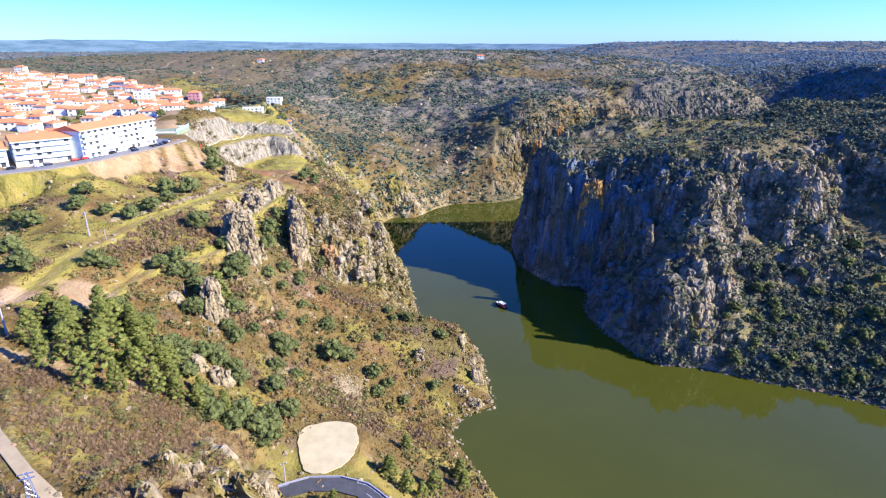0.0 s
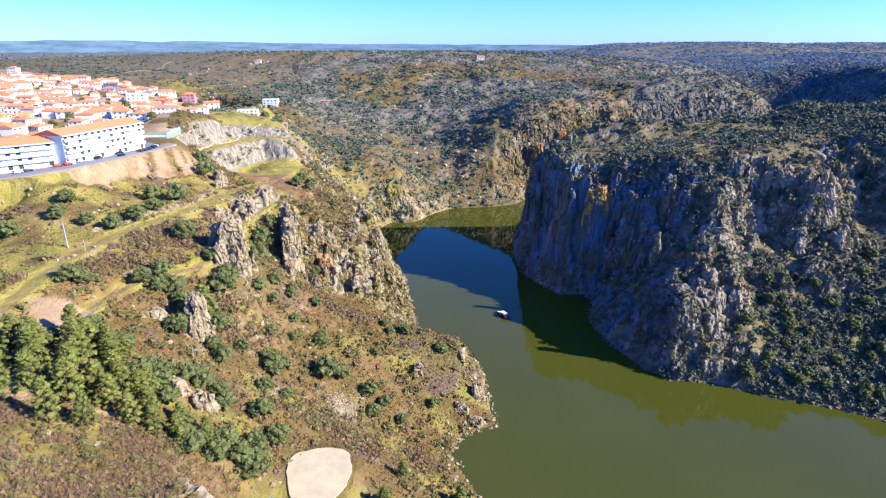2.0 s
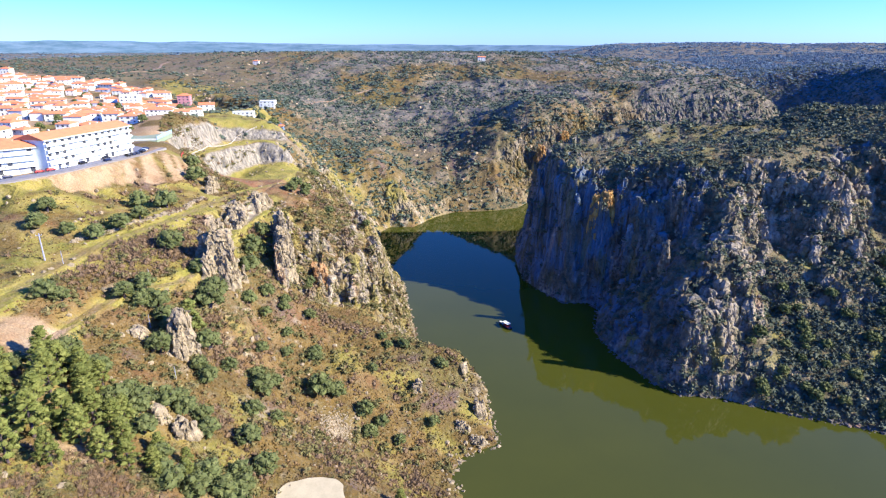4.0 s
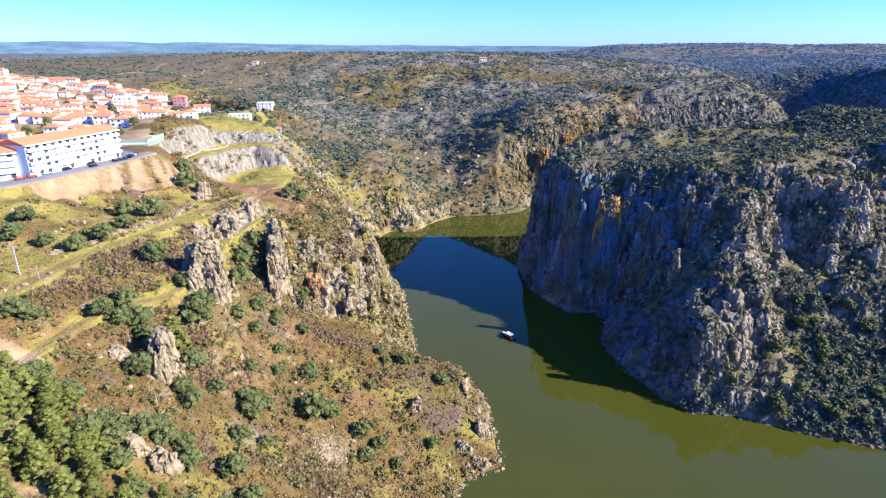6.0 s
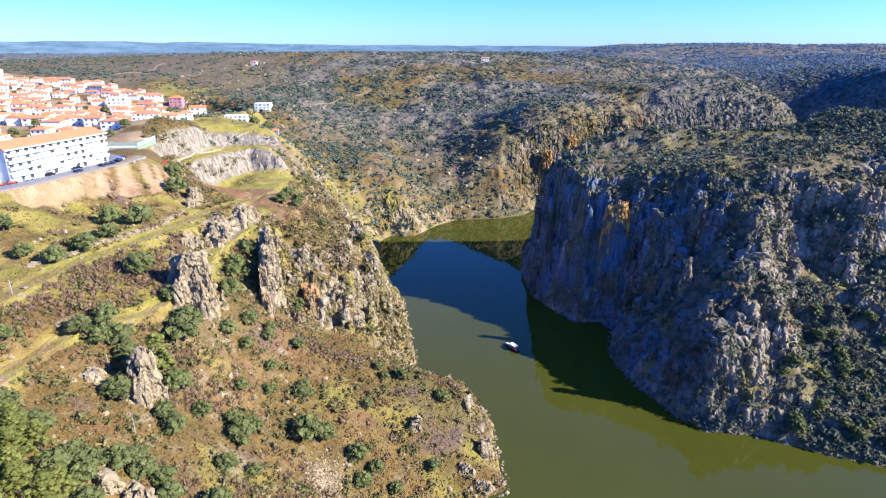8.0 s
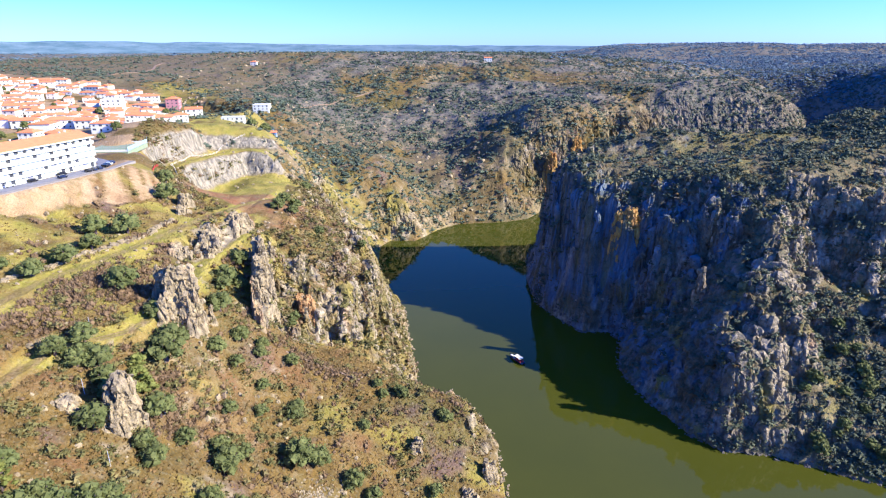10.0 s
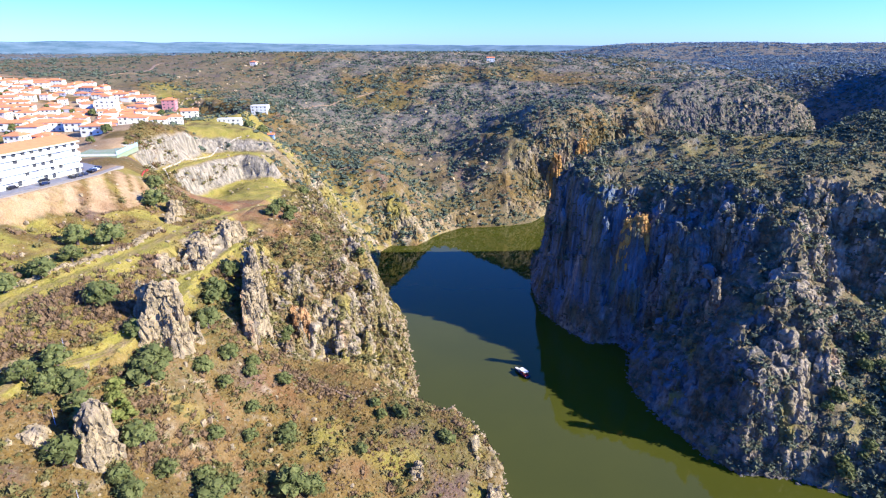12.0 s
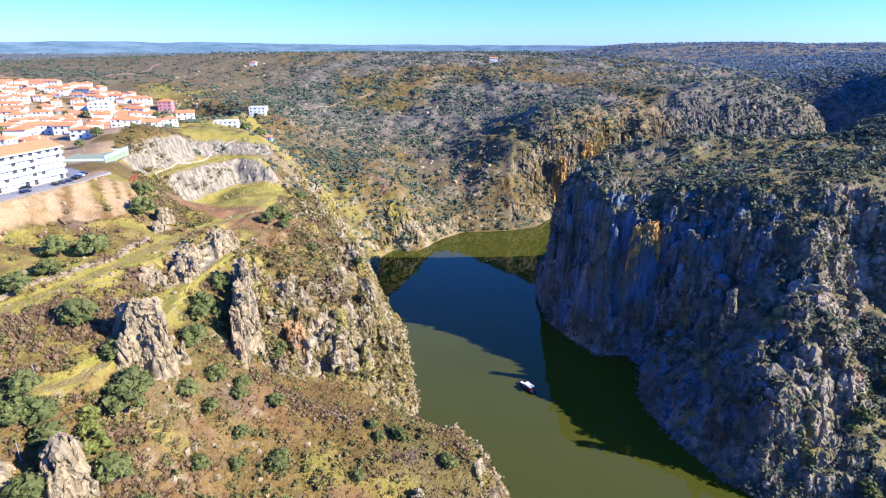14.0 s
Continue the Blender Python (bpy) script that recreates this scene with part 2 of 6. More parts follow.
def resample(line, step):
    """Points along a polyline at about even steps."""
    line = np.asarray(line, float)
    out = []
    for a, b in zip(line[:-1], line[1:]):
        n = max(1, int(round(np.linalg.norm((b - a)[:2]) / step)))
        out.extend(a + (b - a) * (i / n) for i in range(n))
    out.append(line[-1])
    return np.array(out)


def distance_to(line, x, y):
    """Distance of points to a polyline on the plan."""
    line = np.asarray(line, float)
    best = np.full(np.shape(x), 1e9)
    for a, b in zip(line[:-1], line[1:]):
        dx, dy = b[0] - a[0], b[1] - a[1]
        t = np.clip(((x - a[0]) * dx + (y - a[1]) * dy) / (dx * dx + dy * dy), 0, 1)
        best = np.minimum(best, np.hypot(x - a[0] - t * dx, y - a[1] - t * dy))
    return best


def inside(poly, x, y):
    """Which points lie in a polygon on the plan."""
    poly = np.asarray(poly, float)
    hit = np.zeros(np.shape(x), bool)
    for (ax, ay), (bx, by) in zip(poly, np.roll(poly, -1, 0)):
        if ay != by:
            hit ^= ((ay > y) != (by > y)) & (x < (bx - ax) * (y - ay) / (by - ay) + ax)
    return hit


# ---- the plan: shores, ridges, rims, terraces ----
SHORE_L = [(120, 20), (60, 100), (34, 150), (22, 184), (4, 223), (8, 236), (25, 246), (22, 283), (16, 309), (3, 330), (-10, 327), (-19, 332),
           (-16, 347), (-19, 361), (-26, 402), (-30, 431), (-41, 447), (-56, 495), (-60, 560), (-52, 578), (-30, 576), (-9, 611), (10, 630),
           (58, 638), (84, 650), (100, 676), (135, 700), (190, 728), (250, 748), (340, 775), (450, 800), (530, 900), (560, 1080), (580, 1150)]
SHORE_R = [(420, 60), (330, 170), (270, 215), (221, 244), (207, 253), (184, 263), (169, 268), (144, 282), (123, 285), (113, 296), (104, 318),
           (97, 345), (97, 358), (106, 386), (102, 398), (86, 398), (73, 418), (63, 441), (62, 480), (65, 507), (69, 545), (88, 558), (130, 572),
           (190, 592), (262, 640), (360, 725), (480, 750), (600, 840), (640, 960), (648, 1080), (650, 1150)]
RIVER = SHORE_L + SHORE_R[::-1]
LINES = {
    "nose crest": [(-45, 300, 37), (-20, 292, 27), (6, 288, 24), (16, 287, 12)],
    "nose front": [(-40, 250, 33), (-18, 263, 20), (0, 262, 13), (12, 262, 8)],
    "inlet slope": [(-15, 140, 33), (-8, 165, 24), (-14, 195, 18), (-25, 226, 11), (-10, 240, 9)],
    "cliff foot": [(-75, 300, 55), (-66, 312, 42), (-55, 316, 38), (-42, 318, 32), (-28, 326, 20), (-20, 334, 5)],
    "cliff top": [(-70, 318, 68), (-64, 330, 62), (-52, 334, 56), (-42, 345, 50), (-45, 372, 52), (-46, 400, 47), (-52, 425, 45), (-66, 455, 43), (-84, 500, 47), (-112, 560, 58)],
    "car park": [(-53, 141, 40), (-40, 148, 40.5), (-30, 146, 40.5), (-30, 172, 40.5), (-42, 177, 41), (-50, 170, 41), (-47, 153, 40.5)],
    "hairpin": [(-19, 141, 39), (-22, 125, 38), (-36, 130, 39)],
    "outcrop": [(-62, 88, 88), (-54, 103, 82), (-50, 116, 72), (-50, 128, 52)],
    "low slope": [(-76, 104, 86), (-70, 135, 66), (-64, 160, 54), (-62, 190, 49), (-68, 214, 45), (-69, 240, 45), (-68, 255, 45)],
    "mid slope": [(-84, 104, 90), (-90, 136, 80), (-82, 171, 66), (-84, 200, 60), (-84, 222, 58), (-84, 246, 64), (-84, 272, 67), (-80, 298, 67)],
    "lower track": [(-100, 150, 84), (-118, 178, 86), (-121, 200, 85), (-118, 225, 84), (-104, 238, 83), (-99, 258, 83), (-100, 280, 83), (-104, 300, 83), (-98, 336, 84), (-104, 366, 84)],
    "rock bank": [(-115, 304, 92), (-112, 325, 92.5), (-109, 345, 92)],
    "upper track": [(-134, 168, 94), (-140, 200, 94.5), (-143, 222, 94), (-139, 252, 94), (-127, 290, 93), (-121, 325, 92), (-118, 350, 90), (-114, 385, 86), (-112, 430, 83)],
    "bench edge": [(-84, 338, 79), (-83, 367, 80), (-86, 400, 79), (-95, 440, 78), (-112, 480, 79)],
    "field": [(-135, 400, 84), (-130, 440, 83), (-138, 470, 83), (-125, 490, 82)],
    "bank foot": [(-260, 190, 98), (-225, 240, 98), (-190, 285, 98), (-163, 316, 99), (-143, 345, 98), (-140, 372, 95), (-150, 400, 93)],
    "street edge": [(-290, 190, 113), (-207, 266, 113), (-189, 279, 113), (-175, 304, 113), (-168, 335, 112), (-158, 362, 111), (-172, 392, 111), (-190, 425, 111)],
    "street": [(-215, 300, 113), (-195, 345, 113), (-200, 400, 112.5), (-230, 440, 112.5)],
    "town": [(-230, 520, 111), (-330, 490, 117), (-340, 650, 113), (-300, 720, 110), (-460, 760, 124), (-470, 1046, 134), (-700, 700, 130), (-600, 450, 128), (-400, 300, 119), (-480, 100, 120), (-300, 100, 112), (-250, 0, 112), (-120, 20, 105), (-100, 80, 95)],
    "east fields": [(-150, 565, 100), (-185, 590, 103), (-199, 706, 103), (-360, 840, 107), (-150, 640, 78), (-140, 700, 72)],
    "ravine": [(-39, 596, 30), (-67, 613, 60), (-100, 640, 62), (-60, 700, 50), (-29, 753, 47)],
    "far slope": [(-150, 800, 82), (-20, 800, 55), (30, 690, 52), (60, 700, 60), (85, 702, 58), (106, 700, 54), (128, 712, 64), (165, 740, 78), (210, 775, 88), (256, 838, 99), (372, 850, 105), (440, 850, 100), (478, 858, 78)],
    "far cliffs": [(118, 695, 30), (160, 726, 36), (240, 812, 66), (320, 815, 60), (372, 826, 66), (440, 824, 60), (500, 860, 40)],
    "far shoulder": [(-250, 950, 112), (-50, 900, 84), (80, 900, 88), (250, 960, 117), (420, 980, 122), (520, 1000, 100)],
    "far ridge": [(-600, 1200, 146), (-216, 1205, 157), (73, 1180, 145), (300, 1250, 142), (480, 1300, 130), (600, 1500, 120)],
    "headland rim": [(106, 407, 67), (90, 420, 74), (78, 436, 77), (75, 460, 77), (76, 490, 74), (80, 505, 73)],
    "headland back": [(92, 528, 50), (120, 532, 58), (160, 536, 56), (205, 540, 48), (260, 560, 45), (330, 600, 60), (420, 650, 85), (480, 700, 98)],
    "headland crest": [(90, 506, 81), (102, 506, 93), (110, 507, 103), (131, 508, 110.5), (162, 508, 111), (203, 508, 110.5), (243, 508, 109.5), (267, 508, 110), (281, 508, 120), (305, 508, 126)],
    "front rim": [(126, 401, 71), (150, 395, 86), (165, 390, 90), (194, 388, 89), (221, 383, 91), (237, 369, 92), (248, 381, 86), (260, 402, 90), (284, 414, 97), (304, 394, 98), (324, 372, 95), (350, 352, 92)],
    "buttress": [(126, 292, 15), (136, 307, 38), (150, 326, 56), (163, 346, 70), (176, 366, 82), (190, 386, 89)],
    "cove": [(111, 330, 13), (120, 345, 26), (130, 360, 36), (142, 376, 50), (150, 386, 60)],
    "cove wall": [(110, 392, 12), (122, 390, 30), (138, 388, 50)],
    "pillar foot": [(196, 362, 55), (225, 350, 62), (245, 350, 57)],
    "gully": [(258, 338, 44), (264, 356, 52), (270, 374, 62), (279, 392, 76), (286, 404, 90)],
    "ledge": [(150, 313, 40), (165, 320, 41), (182, 331, 44), (226, 331, 47), (246, 335, 50), (300, 330, 52), (330, 332, 66)],
    "right toe": [(135, 297, 16), (165, 290, 16), (200, 284, 14), (220, 281, 12), (260, 262, 14), (320, 235, 22)],
    "headland top": [(105, 440, 86), (165, 424, 102), (203, 418, 104), (297, 478, 114), (112, 483, 86.6), (140, 470, 98)],
    "right hills": [(460, 600, 131), (600, 500, 142), (500, 320, 130), (420, 330, 112), (360, 300, 82), (420, 200, 62), (520, 120, 90), (700, 250, 140)],
    "far right": [(700, 800, 108), (765, 960, 120), (772, 1100, 121), (785, 1200, 121), (815, 1320, 119), (860, 1440, 114), (960, 1250, 131), (950, 1420, 128), (900, 650, 150), (1300, 900, 160)],
    "gorge floor": [(640, 1190, 24), (668, 1280, 88), (690, 1380, 110)],
    "behind": [(500, -200, 80), (300, -250, 0), (0, -150, 90), (-300, -250, 110)],
}
# quarry walls: line of the plan, height of foot and top
WALLS = (([(-166, 437), (-161, 458), (-147, 484), (-124, 486)], 84.0, 96.5), ([(-186, 428), (-190, 452), (-187, 480), (-184, 500)], 97.5, 110.0), ([(-183, 508), (-168, 516), (-150, 520), (-138, 524)], 96.5, 103.0))
EAST_TRACK = LINES["upper track"]
LOWER_TRACK = LINES["lower track"]


def relief_model():
    pts = [resample(v, 16) for v in LINES.values()]
    for line, foot, top in WALLS:
        w = resample(line, 6)
        t = np.gradient(w, axis=0)
        t /= np.linalg.norm(t, axis=1)[:, None]
        n = np.column_stack([t[:, 1], -t[:, 0]])
        pts.append(np.column_stack([w + 1.7 * n, np.full(len(w), foot)]))
        pts.append(np.column_stack([w - 1.7 * n, np.full(len(w), top)]))
    for shore in (SHORE_L, SHORE_R):
        s = resample(shore, 9)
        s = s[s[:, 1] < 1150]
        pts.append(np.column_stack([s, np.zeros(len(s))]))
    a, b = resample(SHORE_L, 25), resample(SHORE_R, 25)
    for p in a:
        q = b[np.argmin(np.hypot(*(b - p).T))]
        c = (p + q) / 2
        if c[1] < 1150 and np.hypot(*(p - q)) > 20:
            pts.append(np.array([[*c, -9.0]]))
    pts = np.concatenate(pts)
    keep = []
    seen = set()
    for p in pts:
        key = (round(p[0] / 1.5), round(p[1] / 1.5))
        if key not in seen:
            seen.add(key)
            keep.append(p)
    pts = np.array(keep)
    n = len(pts)
    d = np.hypot(pts[:, None, 0] - pts[None, :, 0], pts[:, None, 1] - pts[None, :, 1])
    A = np.zeros((n + 3, n + 3))
    A[:n, :n] = -d + 0.4 * np.eye(n)
    A[:n, n:] = np.column_stack([np.ones(n), pts[:, :2] / 100])
    A[n:, :n] = A[:n, n:].T
    sol = np.linalg.solve(A, np.concatenate([pts[:, 2], np.zeros(3)]))
    return pts, sol


RELIEF_PTS, RELIEF_SOL = relief_model()


def relief(x, y):
    """Height of the smooth relief between the plan's lines."""
    x, y = np.ravel(x), np.ravel(y)
    n = len(RELIEF_PTS)
    out = np.empty(len(x))
    for i in range(0, len(x), 20000):
        xs, ys = x[i:i + 20000], y[i:i + 20000]
        d = np.hypot(xs[:, None] - RELIEF_PTS[:, 0], ys[:, None] - RELIEF_PTS[:, 1])
        out[i:i + 20000] = -d @ RELIEF_SOL[:n] + RELIEF_SOL[n] + RELIEF_SOL[n + 1] * xs / 100 + RELIEF_SOL[n + 2] * ys / 100
    return out


def axis(parts):
    """Grid lines: stretches of (from, to, step), then growing steps."""
    out = [parts[0][0]]
    for lo, hi, s0, s1 in parts:
        span = hi - lo
        while out[-1] < hi - 1e-6:
            k = (out[-1] - lo) / span
            out.append(out[-1] + s0 + (s1 - s0) * k)
    return np.array(out)


GX = axis([(-4300, -900, 260, 45), (-900, -300, 40, 6), (-300, -150, 3.0, 1.4), (-150, 260, 1.38, 1.38), (260, 500, 1.5, 5), (500, 1200, 6, 30), (1200, 4300, 40, 220)])
GY = axis([(-3000, -100, 400, 30), (-100, 80, 25, 2.2), (80, 150, 1.6, 1.1), (150, 430, 1.38, 1.38), (430, 660, 1.5, 2.4), (660, 1300, 2.6, 9), (1300, 4450, 10, 90)])


STREET = [(-330, 178), (-270, 226), (-213, 272), (-199, 283), (-187, 303), (-178, 332), (-173, 352), (-176, 366), (-190, 376), (-215, 380), (-245, 395)]

CARPARK = [(-51, 169), (-50, 174), (-42, 177.5), (-33, 177), (-30, 172), (-29, 161), (-34, 151.5), (-42, 149.5), (-47, 154)]
HAIRPIN = [(-56, 128), (-55, 137), (-50, 142.5), (-42, 145.8), (-33, 146), (-25, 143.5), (-19, 138), (-17, 128)]
LANE = [(-130, 148), (-112, 122), (-96, 103), (-82, 92), (-68, 83), (-55, 72)]
LEVELS = ((EAST_TRACK, 2.4, None), (LOWER_TRACK, 2.0, None), (LANE, 2.6, None), (HAIRPIN, 3.8, 40.2))


def crag_zone(x, y):
    """1 on the cliffs of the plan, 0 on open slopes."""
    zone = np.zeros(np.shape(x))
    for name, w in (("cliff top", 20), ("cliff foot", 9), ("headland rim", 34), ("front rim", 24), ("pillar foot", 26), ("ledge", 18), ("buttress", 12), ("cove wall", 14), ("outcrop", 14), ("rock bank", 9), ("bench edge", 12)):
        zone = np.maximum(zone, 1 - smooth(w * 0.55, w * 1.25, distance_to(LINES[name], x, y)))
    return zone


def build_heights():
    X, Y = np.meshgrid(GX, GY)
    x, y = X.ravel(), Y.ravel()
    far = smooth(1050, 1600, np.hypot(x, y - 250))
    h = np.zeros(len(x))
    near = far < 1
    # buttresses and gullies: the relief is read at places shifted along the cliffs
    shift = crag_zone(x, y) * smooth(2, 16, np.minimum(distance_to(SHORE_L, x, y), distance_to(SHORE_R, x, y)))
    h[near] = relief(x[near], y[near])
    lift = h / 20
    sx = shift * (5.5 * fbm(x / 15, y / 15, lift, 401, 3, 0.6) + 1.5 * np.sign(vnoise(x / 7, y / 7, lift * 1.6, 403)))
    sy = shift * (5.5 * fbm(x / 13, y / 13, lift, 411, 3, 0.6) + 1.5 * np.sign(vnoise(x / 6, y / 6, lift * 1.6, 413)))
    crag = near & (shift > 0.01)
    h[crag] = relief((x + sx)[crag], (y + sy)[crag])
    dist = np.hypot(x, y)
    east = smooth(0.14, 0.30, x / np.maximum(y, 1.0)) * smooth(1300, 2300, y)
    plain_h = 128 + 14 * fbm(x / 520, y / 520, 0, 3, 4) + 44 * east
    gorge = distance_to([(620, 1000), (645, 1200), (690, 1340), (755, 1550), (800, 1750)], x, y)
    plain_h = plain_h - 112 * smooth(165, 35, gorge) * smooth(900, 1200, y) * smooth(1320, 1150, y)
    plain_h = np.minimum(plain_h, 171 - 0.0115 * dist + east * (7 + 0.0115 * dist))
    h = h * (1 - far) + plain_h * far
    # shapes of the surface
    gy, gx = np.gradient(h.reshape(X.shape), GY, GX)
    slope = np.hypot(gx, gy).ravel()
    wet = inside(RIVER, x, y) & (y < 1800)
    shore = np.minimum(distance_to(SHORE_L, x, y), distance_to(SHORE_R, x, y))
    calm = np.zeros(len(x))
    for line, w in ((EAST_TRACK, 5), (LOWER_TRACK, 4), (LINES["street"], 34), (LINES["street edge"], 7), (LINES["car park"], 12), (LINES["hairpin"], 10)):
        calm = np.maximum(calm, 1 - smooth(w * 0.6, w * 1.5, distance_to(line, x, y)))
    town = inside([(-800, 250), (-215, 262), (-172, 300), (-165, 370), (-205, 450), (-225, 560), (-320, 740), (-800, 1000)], x, y)
    calm = np.where(town, 1.0, calm)
    amp = (1 - 0.94 * calm) * smooth(0, 7, shore) * np.where(wet, 0.15, 1)
    zone = crag_zone(x, y)
    zone = np.maximum(zone, 0.8 * (1 - smooth(9, 24, shore)) * (y > 240))
    zone = np.maximum(zone, 0.3 * (x > 70))
    rough = smooth(0.55, 1.2, slope) * (0.12 + 0.88 * zone)
    wild = smooth(520, 640, y) * (1 - town) * smooth(4, 30, shore)
    h = h + wild * smooth(0.05, 0.3, slope) * (9 * (0.45 - np.abs(fbm(x / 75, y / 75, 0, 23, 3))) + 2.5 * fbm(x / 22, y / 22, 0, 24, 3))
    h = h + amp * (1.5 * fbm(x / 26, y / 26, 0, 11, 4) + rough * (5.0 * fbm(x / 13, y / 13, h / 30, 21, 4, 0.55)))
    rocky = np.clip(rough + 0.5 * zone * smooth(0.0, 0.5, fbm(x / 24, y / 24, 0, 31, 4)), 0, 1) * (1 - calm)
    # rock ledges
    step = 6.5 + 2.0 * vnoise(x / 40, y / 40, 0, 44)
    ph = h / step + 0.5 * fbm(x / 18, y / 18, 0, 45, 3)
    fr = ph - np.floor(ph)
    ledge = (smooth(0.28, 0.72, fr) - fr) * step
    h = h + 0.85 * ledge * rocky * amp
    h = np.where(wet, np.minimum(h, -0.5 - 0.1 * np.minimum(shore, 40)), np.maximum(h, 0.12 + 0.25 * np.minimum(shore, 4)))
    h = np.where((dist > 1500) & ~wet, np.maximum(h, 1), h)
    for line, half, level in LEVELS:
        p = resample(line, 1.5)
        z = relief(p[:, 0], p[:, 1]) if level is None else np.full(len(p), level)
        z = np.convolve(np.pad(z, 6, mode="edge"), np.ones(13) / 13, "valid")
        near = np.nonzero(distance_to(line, x, y) < half * 2.2)[0]
        d = np.hypot(x[near, None] - p[:, 0], y[near, None] - p[:, 1])
        k = d.argmin(1)
        w = 1 - smooth(half, half * 2.1, d.min(1))
        h[near] = h[near] * (1 - w) + z[k] * w
    w = np.clip(1 - smooth(0, 5, np.where(inside(CARPARK, x, y), 0, distance_to(CARPARK + CARPARK[:1], x, y))), 0, 1)
    h = h * (1 - w) + 40.8 * w
    flat = 1 - smooth(8, 13, distance_to(STREET, x, y))
    h = h * (1 - flat) + 113.0 * flat
    far_cap = 171 - 0.0115 * dist + east * (7 + 0.0115 * dist)
    h = np.where(dist > 900, np.minimum(h, far_cap), h)
    return X, Y, h.reshape(X.shape), slope.reshape(X.shape), rocky.reshape(X.shape), town.reshape(X.shape)


X, Y, H, SLOPE, ROCKY, TOWN = build_heights()


def pick(grid, x, y):
    """A grid's value at points of the plan, between the grid lines."""
    x, y = np.asarray(x, float), np.asarray(y, float)
    i = np.clip(np.searchsorted(GX, x) - 1, 0, len(GX) - 2)
    j = np.clip(np.searchsorted(GY, y) - 1, 0, len(GY) - 2)
    u = np.clip((x - GX[i]) / (GX[i + 1] - GX[i]), 0, 1)
    v = np.clip((y - GY[j]) / (GY[j + 1] - GY[j]), 0, 1)
    g = grid
    return (1 - v) * ((1 - u) * g[j, i] + u * g[j, i + 1]) + v * ((1 - u) * g[j + 1, i] + u * g[j + 1, i + 1])


def ground_at(x, y):
    return float(pick(H, x, y))




UPLAND = [(-212, 508), (-182, 514), (-160, 520), (-138, 528), (-124, 548), (-132, 575), (-150, 604), (-186, 620), (-206, 600), (-214, 560)]


def refine(verts, tris, data, size, rounds=5):
    """Splits the edges that are longer than the size wanted at their ends, and the triangles on them."""
    for _ in range(rounds):
        e = np.sort(np.concatenate([tris[:, [0, 1]], tris[:, [1, 2]], tris[:, [2, 0]]]), 1)
        key, back = np.unique(e[:, 0].astype(np.int64) * len(verts) + e[:, 1], return_inverse=True)
        a, b = key // len(verts), key % len(verts)
        cut = np.linalg.norm(verts[a] - verts[b], axis=1) > 1.3 * np.maximum(size[a], size[b])
        if not cut.any():
            break
        name = np.full(len(key), -1, np.int64)
        name[cut] = len(verts) + np.arange(cut.sum())
        a, b = a[cut], b[cut]
        verts = np.concatenate([verts, (verts[a] + verts[b]) / 2])
        data = np.concatenate([data, (data[a] + data[b]) / 2])
        size = np.concatenate([size, (size[a] + size[b]) / 2])
        mid = name[back].reshape(3, -1).T
        n = (mid >= 0).sum(1)
        out = [tris[n == 0]]
        for k in range(3):
            i, j, l = k, (k + 1) % 3, (k + 2) % 3
            one = (n == 1) & (mid[:, i] >= 0)
            t, m = tris[one], mid[one, i]
            out += [np.column_stack([t[:, i], m, t[:, l]]), np.column_stack([m, t[:, j], t[:, l]])]
            two = (n == 2) & (mid[:, l] < 0)
            t, m, q = tris[two], mid[two, i], mid[two, j]
            out += [np.column_stack([m, t[:, j], q]), np.column_stack([t[:, i], m, q]), np.column_stack([t[:, i], q, t[:, l]])]
        t, m = tris[n == 3], mid[n == 3]
        out += [np.column_stack([t[:, 0], m[:, 0], m[:, 2]]), np.column_stack([m[:, 0], t[:, 1], m[:, 1]]), np.column_stack([m[:, 2], m[:, 1], t[:, 2]]), m]
        tris = np.concatenate(out)
    return verts, tris, data, size


def vertex_normals(verts, tris):
    n = np.cross(verts[tris[:, 1]] - verts[tris[:, 0]], verts[tris[:, 2]] - verts[tris[:, 0]])
    out = np.zeros_like(verts)
    for k in range(3):
        for c in range(3):
            out[:, c] += np.bincount(tris[:, k], n[:, c], len(verts))
    return out / np.maximum(np.linalg.norm(out, axis=1), 1e-9)[:, None]


def joint_cells(p, wide, tall, seed, warp=0.45):
    """One value for each block between the joints of the rock, about -1 to 1."""
    x, y = 0.82 * p[:, 0] + 0.57 * p[:, 1], 0.82 * p[:, 1] - 0.57 * p[:, 0]
    z = p[:, 2] + warp * tall * vnoise(x / wide * 0.6, y / wide * 0.6, p[:, 2] / tall * 0.5, seed)
    k = np.floor(z / tall)
    x = x + wide * (warp * vnoise(x / wide * 0.8, y / wide * 0.8, z / tall * 0.6, seed + 1) + 0.37 * k)
    y = y + wide * (warp * vnoise(x / wide * 0.8, y / wide * 0.8, z / tall * 0.6, seed + 2) + 0.53 * k)
    return hashed(np.floor(x / wide).astype(np.int64), np.floor(y / wide).astype(np.int64), k.astype(np.int64), seed + 3)


